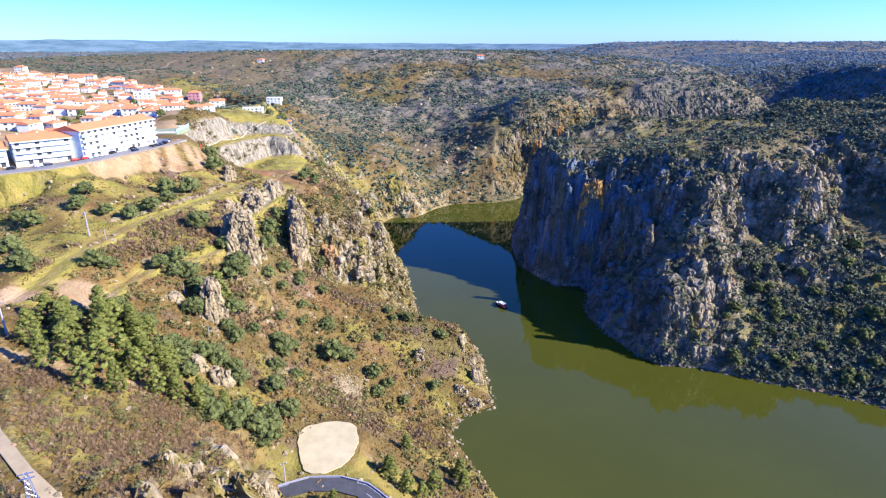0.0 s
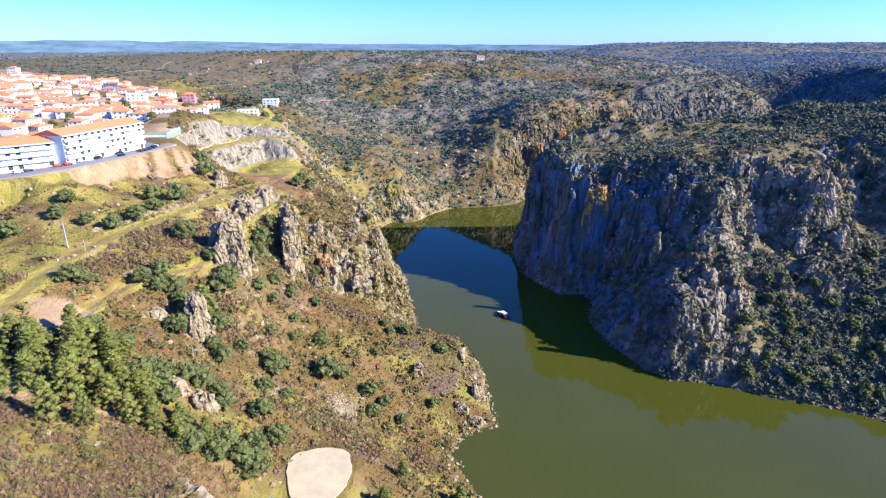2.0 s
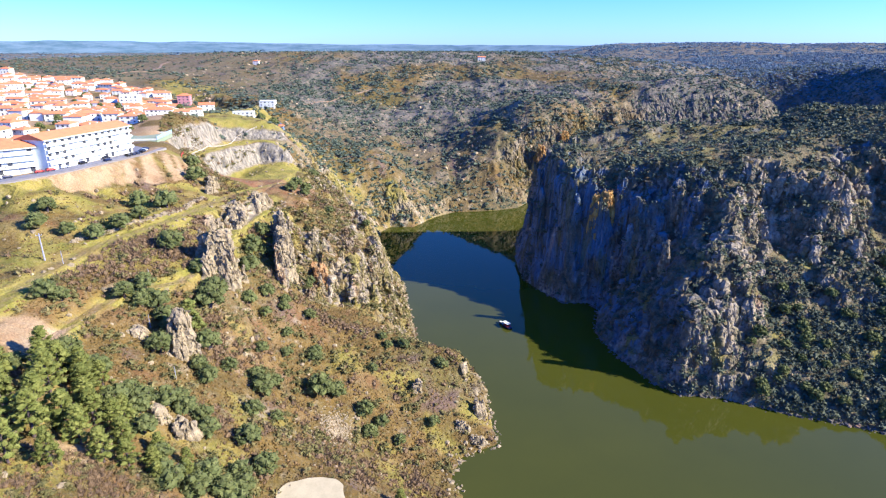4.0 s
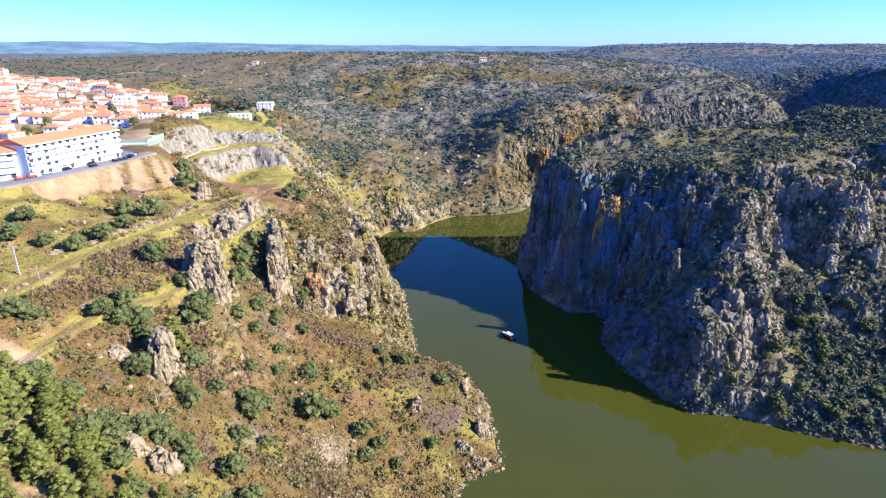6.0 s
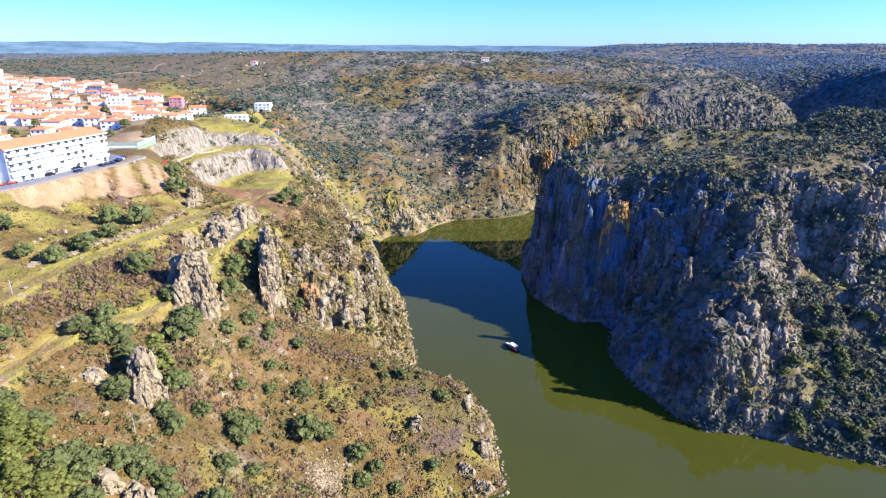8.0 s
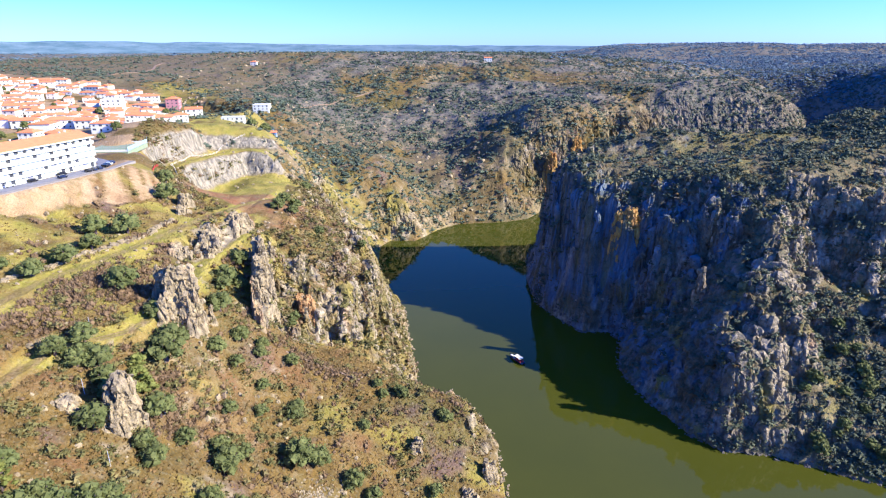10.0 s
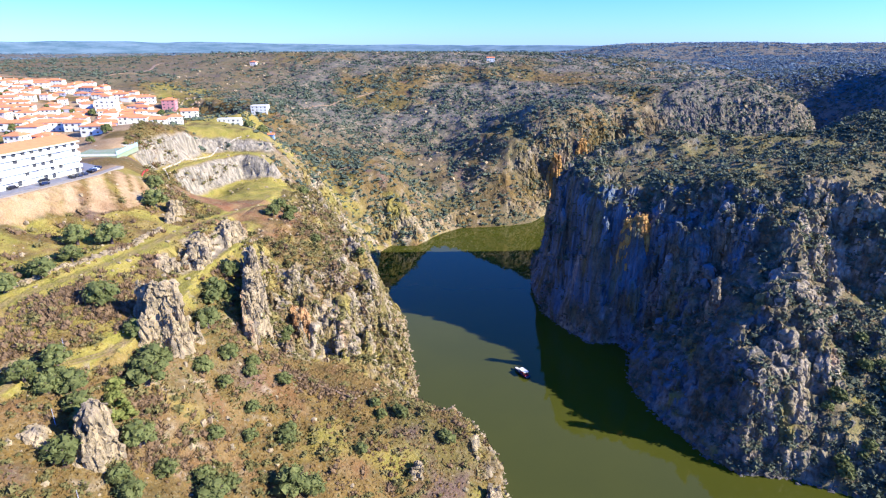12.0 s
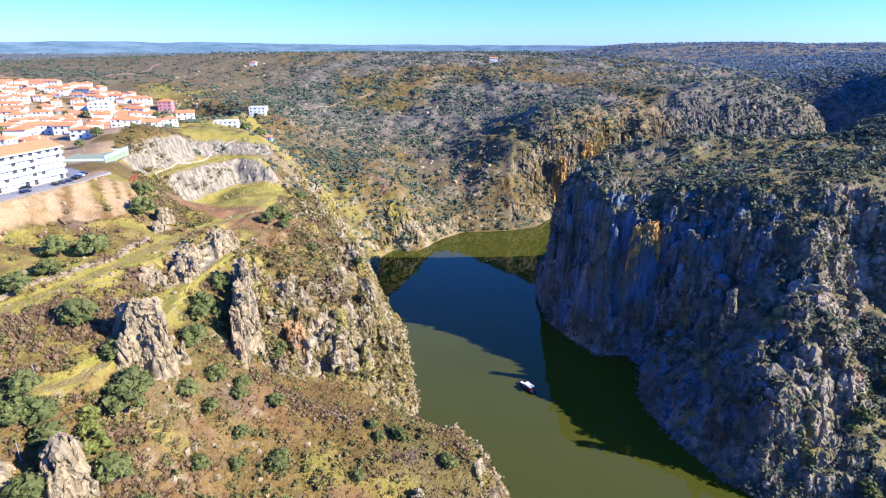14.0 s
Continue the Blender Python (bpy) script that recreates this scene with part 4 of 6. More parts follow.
def sow_scrub():
    # the near bank
    x, y = sown(52000, -260, 45, 78, 500, lambda x, y: bare_ground(x, y) * (0.02 + 0.30 * clumpy(x, y, 15, 101, 0.0, 0.6)) * np.where(terrace_mask(x, y), 0.10, 1.0) + 0.10 * bare_ground(x, y) * pick(ROCKY, x, y))
    close = (y < 150) & (x < -30)
    scatter("scrub", "low dark green evergreen scrub on the slope", "scrub", BUSHES, x[~close], y[~close], 0.7 + 1.7 * rng.random((~close).sum()) ** 1.7, SCRUB, 0.85)
    scatter("scrub", "low olive scrub below the gravel lane", "scrub", FINEBUSH, x[close], y[close], 0.7 + 1.5 * rng.random(close.sum()) ** 1.7, SCRUB, 0.8)
    x, y = sown(75000, -260, 45, 78, 500, lambda x, y: bare_ground(x, y) * (0.10 + 0.34 * clumpy(x, y, 11, 111, -0.3, 0.6)) * np.where(terrace_mask(x, y), 0.15, 1.0))
    scatter("dry_brush", "straw-brown dry brush and tufts on the slope", "brush", FARBUSH, x, y, 0.4 + 0.75 * rng.random(len(x)), BROOM, 0.7)

    def thicket(x, y):
        low = inside([(-112, 60), (-40, 90), (-62, 140), (-78, 150), (-112, 132)], x, y) * (0.25 + 0.6 * clumpy(x, y, 12, 122, -0.2, 0.4))
        belt = inside([(-132, 222), (-112, 236), (-104, 268), (-112, 290), (-124, 280), (-136, 246)], x, y)
        gully = distance_to([(-82, 230), (-66, 222), (-48, 214), (-30, 205), (-10, 200)], x, y) < 5
        return bare_ground(x, y) * np.clip(0.4 * low + 0.25 * belt + 0.5 * gully + 0.5 * clumpy(x, y, 13, 121, 0.02, 0.42), 0, 1)

    x, y = sown(24000, -260, 45, 70, 500, thicket)
    low = [(-116, 62), (-44, 84), (-58, 128), (-68, 142), (-84, 146), (-114, 130)]
    x2, y2 = sown(9000, -120, -40, 60, 150, lambda x, y: inside(low, x, y) * (distance_to(LANE, x, y) > 3) * (0.06 + 0.26 * clumpy(x, y, 9, 123, -0.3, 0.4)))
    x3, y3 = sown(5000, -140, -98, 215, 295, lambda x, y: bare_ground(x, y) * inside([(-134, 220), (-112, 232), (-102, 262), (-112, 292), (-124, 284), (-138, 246)], x, y) * (0.04 + 0.14 * clumpy(x, y, 7, 124, -0.2, 0.4)))
    x4, y4 = [], []
    for cx, cy, r, n in THICKETS:
        x4.append(cx + 0.55 * r * rng.standard_normal(n))
        y4.append(cy + 0.55 * r * rng.standard_normal(n))
    x4, y4 = np.concatenate(x4), np.concatenate(y4)
    off = (distance_to(EAST_TRACK, x4, y4) > 3.5) & (distance_to(LOWER_TRACK, x4, y4) > 3) & (distance_to(LANE, x4, y4) > 3)
    x, y = np.concatenate([x, x2, x3, x4[off]]), np.concatenate([y, y2, y3, y4[off]])
    close = (y < 150) & (x < -30)
    scatter("bare_thicket", "leafless purplish brown thicket of thin twigs", "thicket", TWIGS, x[~close], y[~close], 1.0 + 2.2 * rng.random((~close).sum()) ** 1.5, BARE, 0.85)
    scatter("bare_thicket", "leafless maroon-brown thicket below the gravel lane", "thicket", FINE_TWIGS, x[close], y[close], 0.9 + 1.2 * rng.random(close.sum()), BARE, 0.85)
    x, y = sown(46000, -230, 45, 70, 500, lambda x, y: bare_ground(x, y) * (0.015 + 0.11 * clumpy(x, y, 13, 125, 0.0, 0.6)) * np.where(terrace_mask(x, y), 0.25, 1.0))
    x2, y2 = sown(3000, -140, -40, 60, 295, lambda x, y: inside(low, x, y) * (distance_to(LANE, x, y) > 3) * 0.16 + 0.12 * bare_ground(x, y) * inside([(-134, 220), (-112, 232), (-102, 262), (-112, 292), (-124, 284), (-138, 246)], x, y))
    x, y = np.concatenate([x, x2]), np.concatenate([y, y2])
    close = (y < 150) & (x < -30)
    scatter("sage_scrub", "grey-green rounded shrubs dotted over the slope", "scrub", MIDBUSH, x[~close], y[~close], 0.8 + 1.7 * rng.random((~close).sum()) ** 2, SAGE, 0.85)
    scatter("sage_scrub", "grey-green rounded shrubs below the gravel lane", "scrub", FINEBUSH, x[close], y[close], 0.7 + 1.5 * rng.random(close.sum()) ** 2, SAGE, 0.85)
    x, y = sown(90000, -240, 45, 80, 480, lambda x, y: bare_ground(x, y) * (0.3 + 0.6 * clumpy(x, y, 9, 126, -0.4, 0.4)) * np.where(terrace_mask(x, y), 0.3, 1.0))
    scatter("tussocks", "dry brown grass tussocks all over the slope", "grass", TUFTS, x, y, 0.4 + 0.6 * rng.random(len(x)) ** 1.5, TUSSOCK, 0.8)
    x, y = sown(14000, 285, 560, 290, 560, lambda x, y: bare_ground(x, y) * (0.2 + 0.6 * clumpy(x, y, 20, 127, -0.4, 0.3)))
    scatter("hill_scrub", "dense dark evergreen scrub on the hill above the gully", "scrub", FARBUSH, x, y, 1.0 + 2.4 * rng.random(len(x)) ** 2, EVERGREEN, 0.85)
    # the headland across the water, and the far slopes
    x, y = sown(60000, 45, 430, 235, 640, lambda x, y: bare_ground(x, y) * np.where(pick(H, x, y) > 84, 0.10 + 0.45 * clumpy(x, y, 18, 131, -0.2, 0.45), 0.10 + 0.5 * clumpy(x, y, 22, 131, -0.25, 0.45)))
    back = y > 415
    scatter("headland_heath", "dark evergreen heath on top of the headland", "scrub", MIDBUSH[:3] + FARBUSH, x[back], y[back], 1.0 + 2.6 * rng.random(back.sum()) ** 2, EVERGREEN, 0.8)
    x, y = x[~back], y[~back]
    x2, y2 = sown(15000, 150, 420, 235, 345, lambda x, y: bare_ground(x, y) * 0.6 * smooth(150, 200, x + 0.4 * (300 - y)) * np.where(pick(H, x, y) < 34, 1.0, 0.2))
    x, y = np.concatenate([x, x2]), np.concatenate([y, y2])
    scatter("headland_scrub", "dense dark evergreen scrub over the headland", "scrub", MIDBUSH, x, y, 1.0 + 2.2 * rng.random(len(x)) ** 2, EVERGREEN, 0.8)
    x, y = sown(26000, 45, 430, 235, 640, lambda x, y: bare_ground(x, y) * (0.10 + 0.3 * clumpy(x, y, 10, 141, -0.1, 0.6)))
    scatter("headland_brush", "olive-brown low brush over the headland", "brush", FARBUSH, x, y, 0.6 + 1.0 * rng.random(len(x)), BROOM, 0.7)
    x, y = sown(165000, -1100, 900, 500, 1400, lambda x, y: bare_ground(x, y) * ((x < 60) | (y > 640) | (x > 430)) * np.where(y > 1000, 0.55, 1.0) * (1 - 0.65 * (x < -260) * (y > 700)) * (0.12 + 0.25 * (x > 430) + 0.5 * clumpy(x, y, 38, 151, -0.3, 0.4)))
    scatter("woodland_scrub", "dark holm oak scrub dotted over the far slopes", "scrub", FARBUSH, x, y, 1.7 + 3.4 * rng.random(len(x)) ** 2.5, FARLEAF, 0.8)
    x, y = sown(24000, -1100, 900, 500, 1400, lambda x, y: bare_ground(x, y) * ((x < 60) | (y > 640)) * (0.08 + 0.3 * clumpy(x, y, 30, 161, -0.2, 0.5)))
    scatter("far_brush", "brown leafless brush on the far slopes", "brush", FARBUSH, x, y, 1.0 + 1.6 * rng.random(len(x)), BARE, 0.6)
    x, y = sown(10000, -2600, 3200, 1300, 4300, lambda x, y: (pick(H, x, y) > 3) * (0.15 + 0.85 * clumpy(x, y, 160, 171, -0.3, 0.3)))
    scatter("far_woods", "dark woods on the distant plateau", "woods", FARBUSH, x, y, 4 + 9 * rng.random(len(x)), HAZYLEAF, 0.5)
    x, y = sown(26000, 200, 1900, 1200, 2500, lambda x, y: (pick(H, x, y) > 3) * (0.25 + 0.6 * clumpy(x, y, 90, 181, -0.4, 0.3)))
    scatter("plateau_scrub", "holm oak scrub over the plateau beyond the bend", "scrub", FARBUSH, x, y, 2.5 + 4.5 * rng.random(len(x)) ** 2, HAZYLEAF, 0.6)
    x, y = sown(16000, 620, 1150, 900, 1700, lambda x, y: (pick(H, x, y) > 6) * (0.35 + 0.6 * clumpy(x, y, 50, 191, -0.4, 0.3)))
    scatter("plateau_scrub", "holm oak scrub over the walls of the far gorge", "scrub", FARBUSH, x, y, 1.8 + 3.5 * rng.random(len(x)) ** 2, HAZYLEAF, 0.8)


sow_scrub()


def sow_stones():
    x, y = sown(36000, -230, 45, 80, 520, lambda x, y: (pick(H, x, y) > 0.1) * (1 - pick(COVER["soil"], x, y)) * ~TOWN_AT(x, y) * (0.015 + 0.10 * clumpy(x, y, 12, 201, 0.1, 0.6) + 0.30 * pick(ROCKY, x, y) + 0.35 * (distance_to(SHORE_L, x, y) < 7)))
    scatter("loose_rocks", "pale granite boulders scattered over the slope", "rocks", PEBBLES, x, y, 0.35 + 1.2 * rng.random(len(x)) ** 3, ROCK, 0.9, 0.1)
    x, y = sown(30000, 60, 430, 235, 640, lambda x, y: (pick(H, x, y) > 0.1) * (0.012 + 0.06 * pick(ROCKY, x, y) + 0.05 * clumpy(x, y, 14, 211, 0.1, 0.6)))
    scatter("headland_rocks", "weathered grey boulders over the headland", "rocks", PEBBLES, x, y, 0.4 + 1.3 * rng.random(len(x)) ** 2, ROCK, 1.1, 0.1)
    x, y = sown(30000, -400, 700, 480, 1300, lambda x, y: (pick(H, x, y) > 0.1) * ~TOWN_AT(x, y) * ((x < 60) | (y > 640)) * (0.02 + 0.3 * clumpy(x, y, 28, 221, 0.1, 0.6)))
    scatter("far_rocks", "pale rock knobs on the far slopes", "rocks", PEBBLES, x, y, 0.8 + 2.6 * rng.random(len(x)) ** 2, ROCK, 0.9, 0.1)


def TOWN_AT(x, y):
    return pick(TOWN.astype(float), x, y) > 0.5


sow_stones()
r_scree = np.random.default_rng(31)
sx, sy = -43 + 3.5 * r_scree.standard_normal(500), 222 + 5 * r_scree.standard_normal(500)
scatter("scree", "patch of pale scree on the slope", "scree", PEBBLES, sx, sy, 0.25 + 0.5 * r_scree.random(500), ROCK, 0.8, 0.1)


# ---- rock blocks on the cliffs ----
def clad(name, label, where, count, lo, hi, shapes, material, steep=1.0, seed=0, category="rocks", tall=1.7, lean=0.5):
    """Angular blocks set into the steep faces of the ground."""
    r = np.random.default_rng(seed)
    a, b, c = (SKIN[0][SKIN[1][:, k]] for k in range(3))
    n = np.cross(b - a, c - a)
    size = np.linalg.norm(n, axis=1)
    flat = np.maximum(n[:, 2], 1e-6)
    g = np.hypot(n[:, 0], n[:, 1]) / flat
    mid = (a + b + c) / 3
    w = size * smooth(steep * 0.6, steep * 1.3, g) * where(mid[:, 0], mid[:, 1], mid[:, 2]) * (mid[:, 2] > 0.3)
    w = w * smooth(-0.5, 0.35, fbm(mid[:, 0] / 11, mid[:, 1] / 11, mid[:, 2] / 11, seed + 3, 3))
    i = r.choice(len(w), count, p=w / w.sum())
    u, v = r.random((count, 1)), r.random((count, 1))
    u, v = np.where(u + v > 1, 1 - u, u), np.where(u + v > 1, 1 - v, v)
    p = a[i] + u * (b - a)[i] + v * (c - a)[i]
    return scatter(name, label, category, shapes, p[:, 0], p[:, 1], lo + (hi - lo) * r.random(count) ** 2.2, material, tall, 0.25, p[:, 2] - 0.15, lean)


# granite again, with the headland's shade put into a darker colour
CRAG = rock_material("shaded_granite", (0.24, 0.205, 0.12), (0.11, 0.10, 0.06))
clad("cliff_blocks", "weathered granite blocks stacked on the headland, coloured dark as in shade", lambda x, y, z: (x > 58) * (y < 560) * (x < 330) * np.where(x < 118, 0.2, 1.0) * np.where(x < 150, 0.5, 1.0), 900, 0.35, 1.1, CHIPS, CRAG, 1.0, 811, "rocks", 1.15)
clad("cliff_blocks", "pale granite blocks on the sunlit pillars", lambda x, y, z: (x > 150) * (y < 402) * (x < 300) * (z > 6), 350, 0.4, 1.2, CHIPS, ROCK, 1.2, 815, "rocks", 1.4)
clad("cliff_blocks", "pale granite blocks stacked on the river cliff", lambda x, y, z: (x < 30) * (x > -92) * (y > 235) * (y < 520), 500, 0.3, 0.9, CHIPS, ROCK, 1.1, 821)
clad("cliff_blocks", "grey granite blocks on the far cliffs", lambda x, y, z: (y > 600) * (y < 1000) * (x > -150) * (x < 560), 600, 0.6, 1.6, CHIPS, ROCK, 0.9, 831, "rocks", 1.1)
clad("cliff_scrub", "dark scrub clinging to the headland's ledges", lambda x, y, z: (x > 58) * (y < 560) * (x < 400) * np.where(x < 118, 0.35, 1.0), 5000, 0.5, 2.0, FARBUSH, EVERGREEN, 0.7, 841, "scrub", 0.9, None)
clad("cliff_scrub", "olive scrub clinging to the river cliff", lambda x, y, z: (x < 30) * (x > -120) * (y > 235) * (y < 560), 5500, 0.35, 1.4, FARBUSH, SCRUB, 0.7, 851, "scrub", 0.9, None)
clad("cliff_scrub", "holm oak scrub clinging to the far cliffs", lambda x, y, z: (y > 560) * (y < 1300) * (x > -250) * (x < 900), 15000, 1.0, 3.4, FARBUSH, FARLEAF, 0.45, 861, "scrub", 0.9, None)


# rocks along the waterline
for line, words, mat, lo, hi in ((SHORE_L, "pale rocks along the waterline", ROCK, 215, 450), (SHORE_R, "rocks along the foot of the headland, coloured dark as in shade", CRAG, 235, 520)):
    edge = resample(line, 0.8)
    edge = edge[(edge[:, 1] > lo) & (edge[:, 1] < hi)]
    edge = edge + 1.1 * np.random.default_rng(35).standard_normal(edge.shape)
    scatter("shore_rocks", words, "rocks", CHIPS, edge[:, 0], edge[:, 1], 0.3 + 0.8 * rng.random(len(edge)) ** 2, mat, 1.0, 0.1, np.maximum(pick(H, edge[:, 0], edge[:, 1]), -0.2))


# a pale broken ledge above the upper track
r_ledge = np.random.default_rng(33)
base_line = resample([(-150, 250), (-145, 262), (-140, 277), (-136, 285), (-132, 295), (-130, 308), (-128, 330)], 0.22)
base_line = base_line[r_ledge.random(len(base_line)) < 0.8]
lx, ly = base_line[:, 0] + 0.7 * r_ledge.standard_normal(len(base_line)), base_line[:, 1] + 0.7 * r_ledge.standard_normal(len(base_line))
scatter("ledge_rocks", "pale broken rock ledge above the track", "rocks", CHIPS, lx, ly, 0.3 + 0.6 * r_ledge.random(len(lx)), ROCK, 1.0, 0.1, None, 0.3)


# ---- rock outcrops ----
OCHRE = rock_material("ochre_granite", (0.64, 0.42, 0.07), (0.46, 0.22, 0.025))


def outcrop(x, y, w, d, top, base, yaw=0.0, seed=1, label="weathered granite outcrop split by upright cracks", group="", material=ROCK):
    """A crag: a steep, cracked and ledged knob of rock rising out of the slope, one mesh."""
    step = 0.45 if w * d < 260 else 0.6
    u = np.arange(-w * 0.72, w * 0.72 + step, step)
    t = np.arange(-d * 0.72, d * 0.72 + step, step)
    U, T = np.meshgrid(u, t)
    a, b = U.ravel(), T.ravel()
    c, sn = math.cos(radians(yaw)), math.sin(radians(yaw))
    wx, wy = x + a * c - b * sn, y + a * sn + b * c
    g = pick(H, wx, wy) - 1.0
    ua = a + 0.17 * w * fbm(a / 4.5, b / 4.5, 0, seed, 3, 0.6) + 0.5 * np.sign(vnoise(a / 2.1, b / 2.1, 0, seed + 5))
    tb = b + 0.17 * d * fbm(a / 4.5, b / 4.5, 0, seed + 9, 3, 0.6) + 0.5 * np.sign(vnoise(a / 1.9, b / 1.9, 0, seed + 7))
    q = (np.abs(2 * ua / w) ** 2.6 + np.abs(2 * tb / d) ** 2.6) ** (1 / 2.6)
    rise = 1 - smooth(0.32, 1.02, q)
    block = np.floor(3.2 * (0.5 + 0.5 * vnoise(ua / 3.2, tb / 3.2, 0, seed + 3))) / 3.2
    tilt = 0.3 * (ua / w * math.cos(seed) + tb / d * math.sin(seed))
    crest = top - (top - base) * (0.8 * tilt + 0.24 * block)
    z = g + np.maximum(crest - g, 1.5) * rise
    idx = np.arange(len(a)).reshape(U.shape)
    quads = np.column_stack([idx[:-1, :-1].ravel(), idx[:-1, 1:].ravel(), idx[1:, 1:].ravel(), idx[1:, :-1].ravel()])
    quads = quads[(rise[quads] > 0.0).any(1)]
    used = np.unique(quads)
    remap = np.zeros(len(a), int)
    remap[used] = np.arange(len(used))
    shell = np.column_stack([a, b, z - base])
    tris = remap[np.concatenate([quads[:, :3], quads[:, [0, 2, 3]]])]
    body, tris, up, _ = refine(shell[used], tris, rise[used, None], np.full(len(used), 0.7), 4)
    out = 0.75 * joint_cells(body, 3.4, 4.4, seed + 11) + 0.32 * joint_cells(body, 1.5, 1.9, seed + 12) + 0.6 * fbm(body[:, 0] / 4, body[:, 1] / 4, body[:, 2] / 6, seed + 13, 3)
    out = out - 0.9 * smooth(0.13, 0.0, np.abs(vnoise(body[:, 0] / 3.4, body[:, 1] / 3.4, body[:, 2] / 14, seed + 14)))
    body = body + vertex_normals(body, tris) * (1, 1, 0.5) * (out * smooth(0.02, 0.25, up[:, 0]))[:, None]
    vs, fs, n = [body], [tris], len(body)
    r = np.random.default_rng(seed)
    steep = np.hypot(*np.gradient(z.reshape(U.shape), step)).ravel()
    chance = (0.3 + np.minimum(steep, 6)) * smooth(0.06, 0.3, rise)
    count = int(0.10 * (w * d + (w + d) * (top - base) * 0.8))
    for k in r.choice(len(a), count, p=chance / chance.sum()):
        v, f = BLOCKS[r.integers(len(BLOCKS))]
        s = 0.25 + 0.7 * r.random() ** 2
        t = radians(9 * r.standard_normal() + 90 * r.integers(2))
        ct, st = math.cos(t), math.sin(t)
        q = v * (s, s, s * (0.8 + 0.7 * r.random()))
        vs.append(np.column_stack([q[:, 0] * ct - q[:, 1] * st, q[:, 0] * st + q[:, 1] * ct, q[:, 2]]) + shell[k] - (0, 0, 0.3 * s))
        fs.append(f + n)
        n += len(v)
    me = mesh_np("rock_outcrop", np.concatenate(vs), np.concatenate(fs), material)
    ob = part("rock_outcrop", me, material, m=pose(x, y, base, 0, 0, yaw))
    return tagged(ob, label, "rock", group)


for args in (
    (-95, 258, 17, 17, 98, 74, 10, 301), (-79, 297, 9, 24, 87, 64, 12, 302), (-84, 316, 9, 20, 90, 70, 12, 303), 
    (-56, 324, 8, 9, 55, 36, 0, 305), (-94, 213, 10, 17, 84, 62, 15, 306), (-105, 207, 8, 7, 80, 73, 0, 307), (-84, 173, 7, 6, 71, 65, 0, 308),
    (-77, 174, 8, 7, 66, 58, 0, 309), (-57, 102, 8, 7, 86, 78, 20, 310), (-50, 105, 8, 6, 81, 74, -10, 311), (-44, 112, 8, 9, 72, 62, 0, 312),
    (-107, 318, 12, 26, 93, 82, 10, 313), (-103, 341, 12, 20, 93, 83, 15, 314), (-112, 300, 9, 12, 92, 84, 0, 315), (-72, 333, 8, 10, 74, 60, 0, 316),
    (-134, 356, 7, 12, 100, 93, 10, 321), (-130, 343, 5, 8, 97, 92, 0, 322), (-12, 262, 7, 7, 24, 14, 0, 323), (8, 250, 8, 6, 9, 0, 0, 324), (18, 262, 6, 12, 11, 0, 0, 325), (16, 246, 8, 6, 5, -1, 0, 326),
):
    outcrop(*args)
outcrop(-66, 317, 9, 12, 61, 40, 5, 304, "rust-stained granite buttress beside a dark cleft", "", rock_material("rusty_granite", (0.50, 0.33, 0.10), (0.38, 0.18, 0.03)))
outcrop(132, 352, 6, 6, 65, 36, 0, 330, "slim free-standing granite pinnacle catching the sun")
for i, (px, py, w, d, top, base) in enumerate(((221, 380, 9, 9, 97, 74), (231, 374, 9, 10, 99, 72), (241, 369, 9, 9, 97, 72), (211, 384, 8, 8, 93, 76))):
    outcrop(px, py, w, d, top, base, 0, 340 + i, "upright granite buttress on the headland's rim", "buttresses of the headland")
outcrop(104, 408, 10, 8, 76, 62, 0, 345, "ochre and yellow stained buttress catching the sun", "", OCHRE)
outcrop(112, 407, 8, 6, 78, 68, 0, 346, "ochre and yellow stained buttress catching the sun", "", OCHRE)
outcrop(112, 694, 16, 12, 62, 20, 30, 331, "ochre-stained cliff on the far bank catching the sun", "", OCHRE)
outcrop(146, 718, 18, 13, 74, 36, 30, 332, "ochre-stained cliff on the far bank catching the sun", "", OCHRE)


# ---- trees ----
def tree_mesh(seed, lumps, leaves, leaf, mat, name):
    r = np.random.default_rng(seed)
    v, f = clump(r, lumps, leaves, leaf, ICO1, 0.85)
    return mesh_np(name, v, f, mat)


def holm_oak(seed, x, y, width, tall=0.75, label="rounded dark evergreen holm oak on the slope"):
    """Trunk with limbs, and a broad lumpy crown."""
    z = ground_at(x, y)
    ob = tagged(new("holm_oak"), label, "tree", "holm oaks")
    r = np.random.default_rng(seed)
    bm = bmesh.new()
    rod(bm, (0, 0, -0.08), (0.02, 0, 0.34), 0.055, 0.04, 7)
    for i in range(4):
        a = 1.6 * i + r.random()
        rod(bm, (0.02, 0, 0.28), (0.3 * math.cos(a), 0.3 * math.sin(a), 0.62), 0.03, 0.012, 5)
    part("trunk", bm, BARK, ob)
    lumps = []
    for i in range(20):
        a, k = 2.4 * i + 0.6 * r.random(), math.sqrt((i + 0.3) / 20)
        lumps.append((np.array([0.36 * k * math.cos(a), 0.36 * k * math.sin(a), 0.20 + 0.48 * math.sqrt(max(0, 1 - k * k)) * (0.55 + 0.45 * (i % 2)) + 0.03 * r.standard_normal()]), 0.14 + 0.07 * r.random()))
    part("crown", tree_mesh(seed, lumps, 36, 0.05, OAK, "crown"), OAK, ob)
    ob.matrix_basis = pose(x, y, z - 0.2, 0, 0, 57 * seed) @ Matrix.Diagonal((width, width, width * tall * 1.25, 1))
    return ob


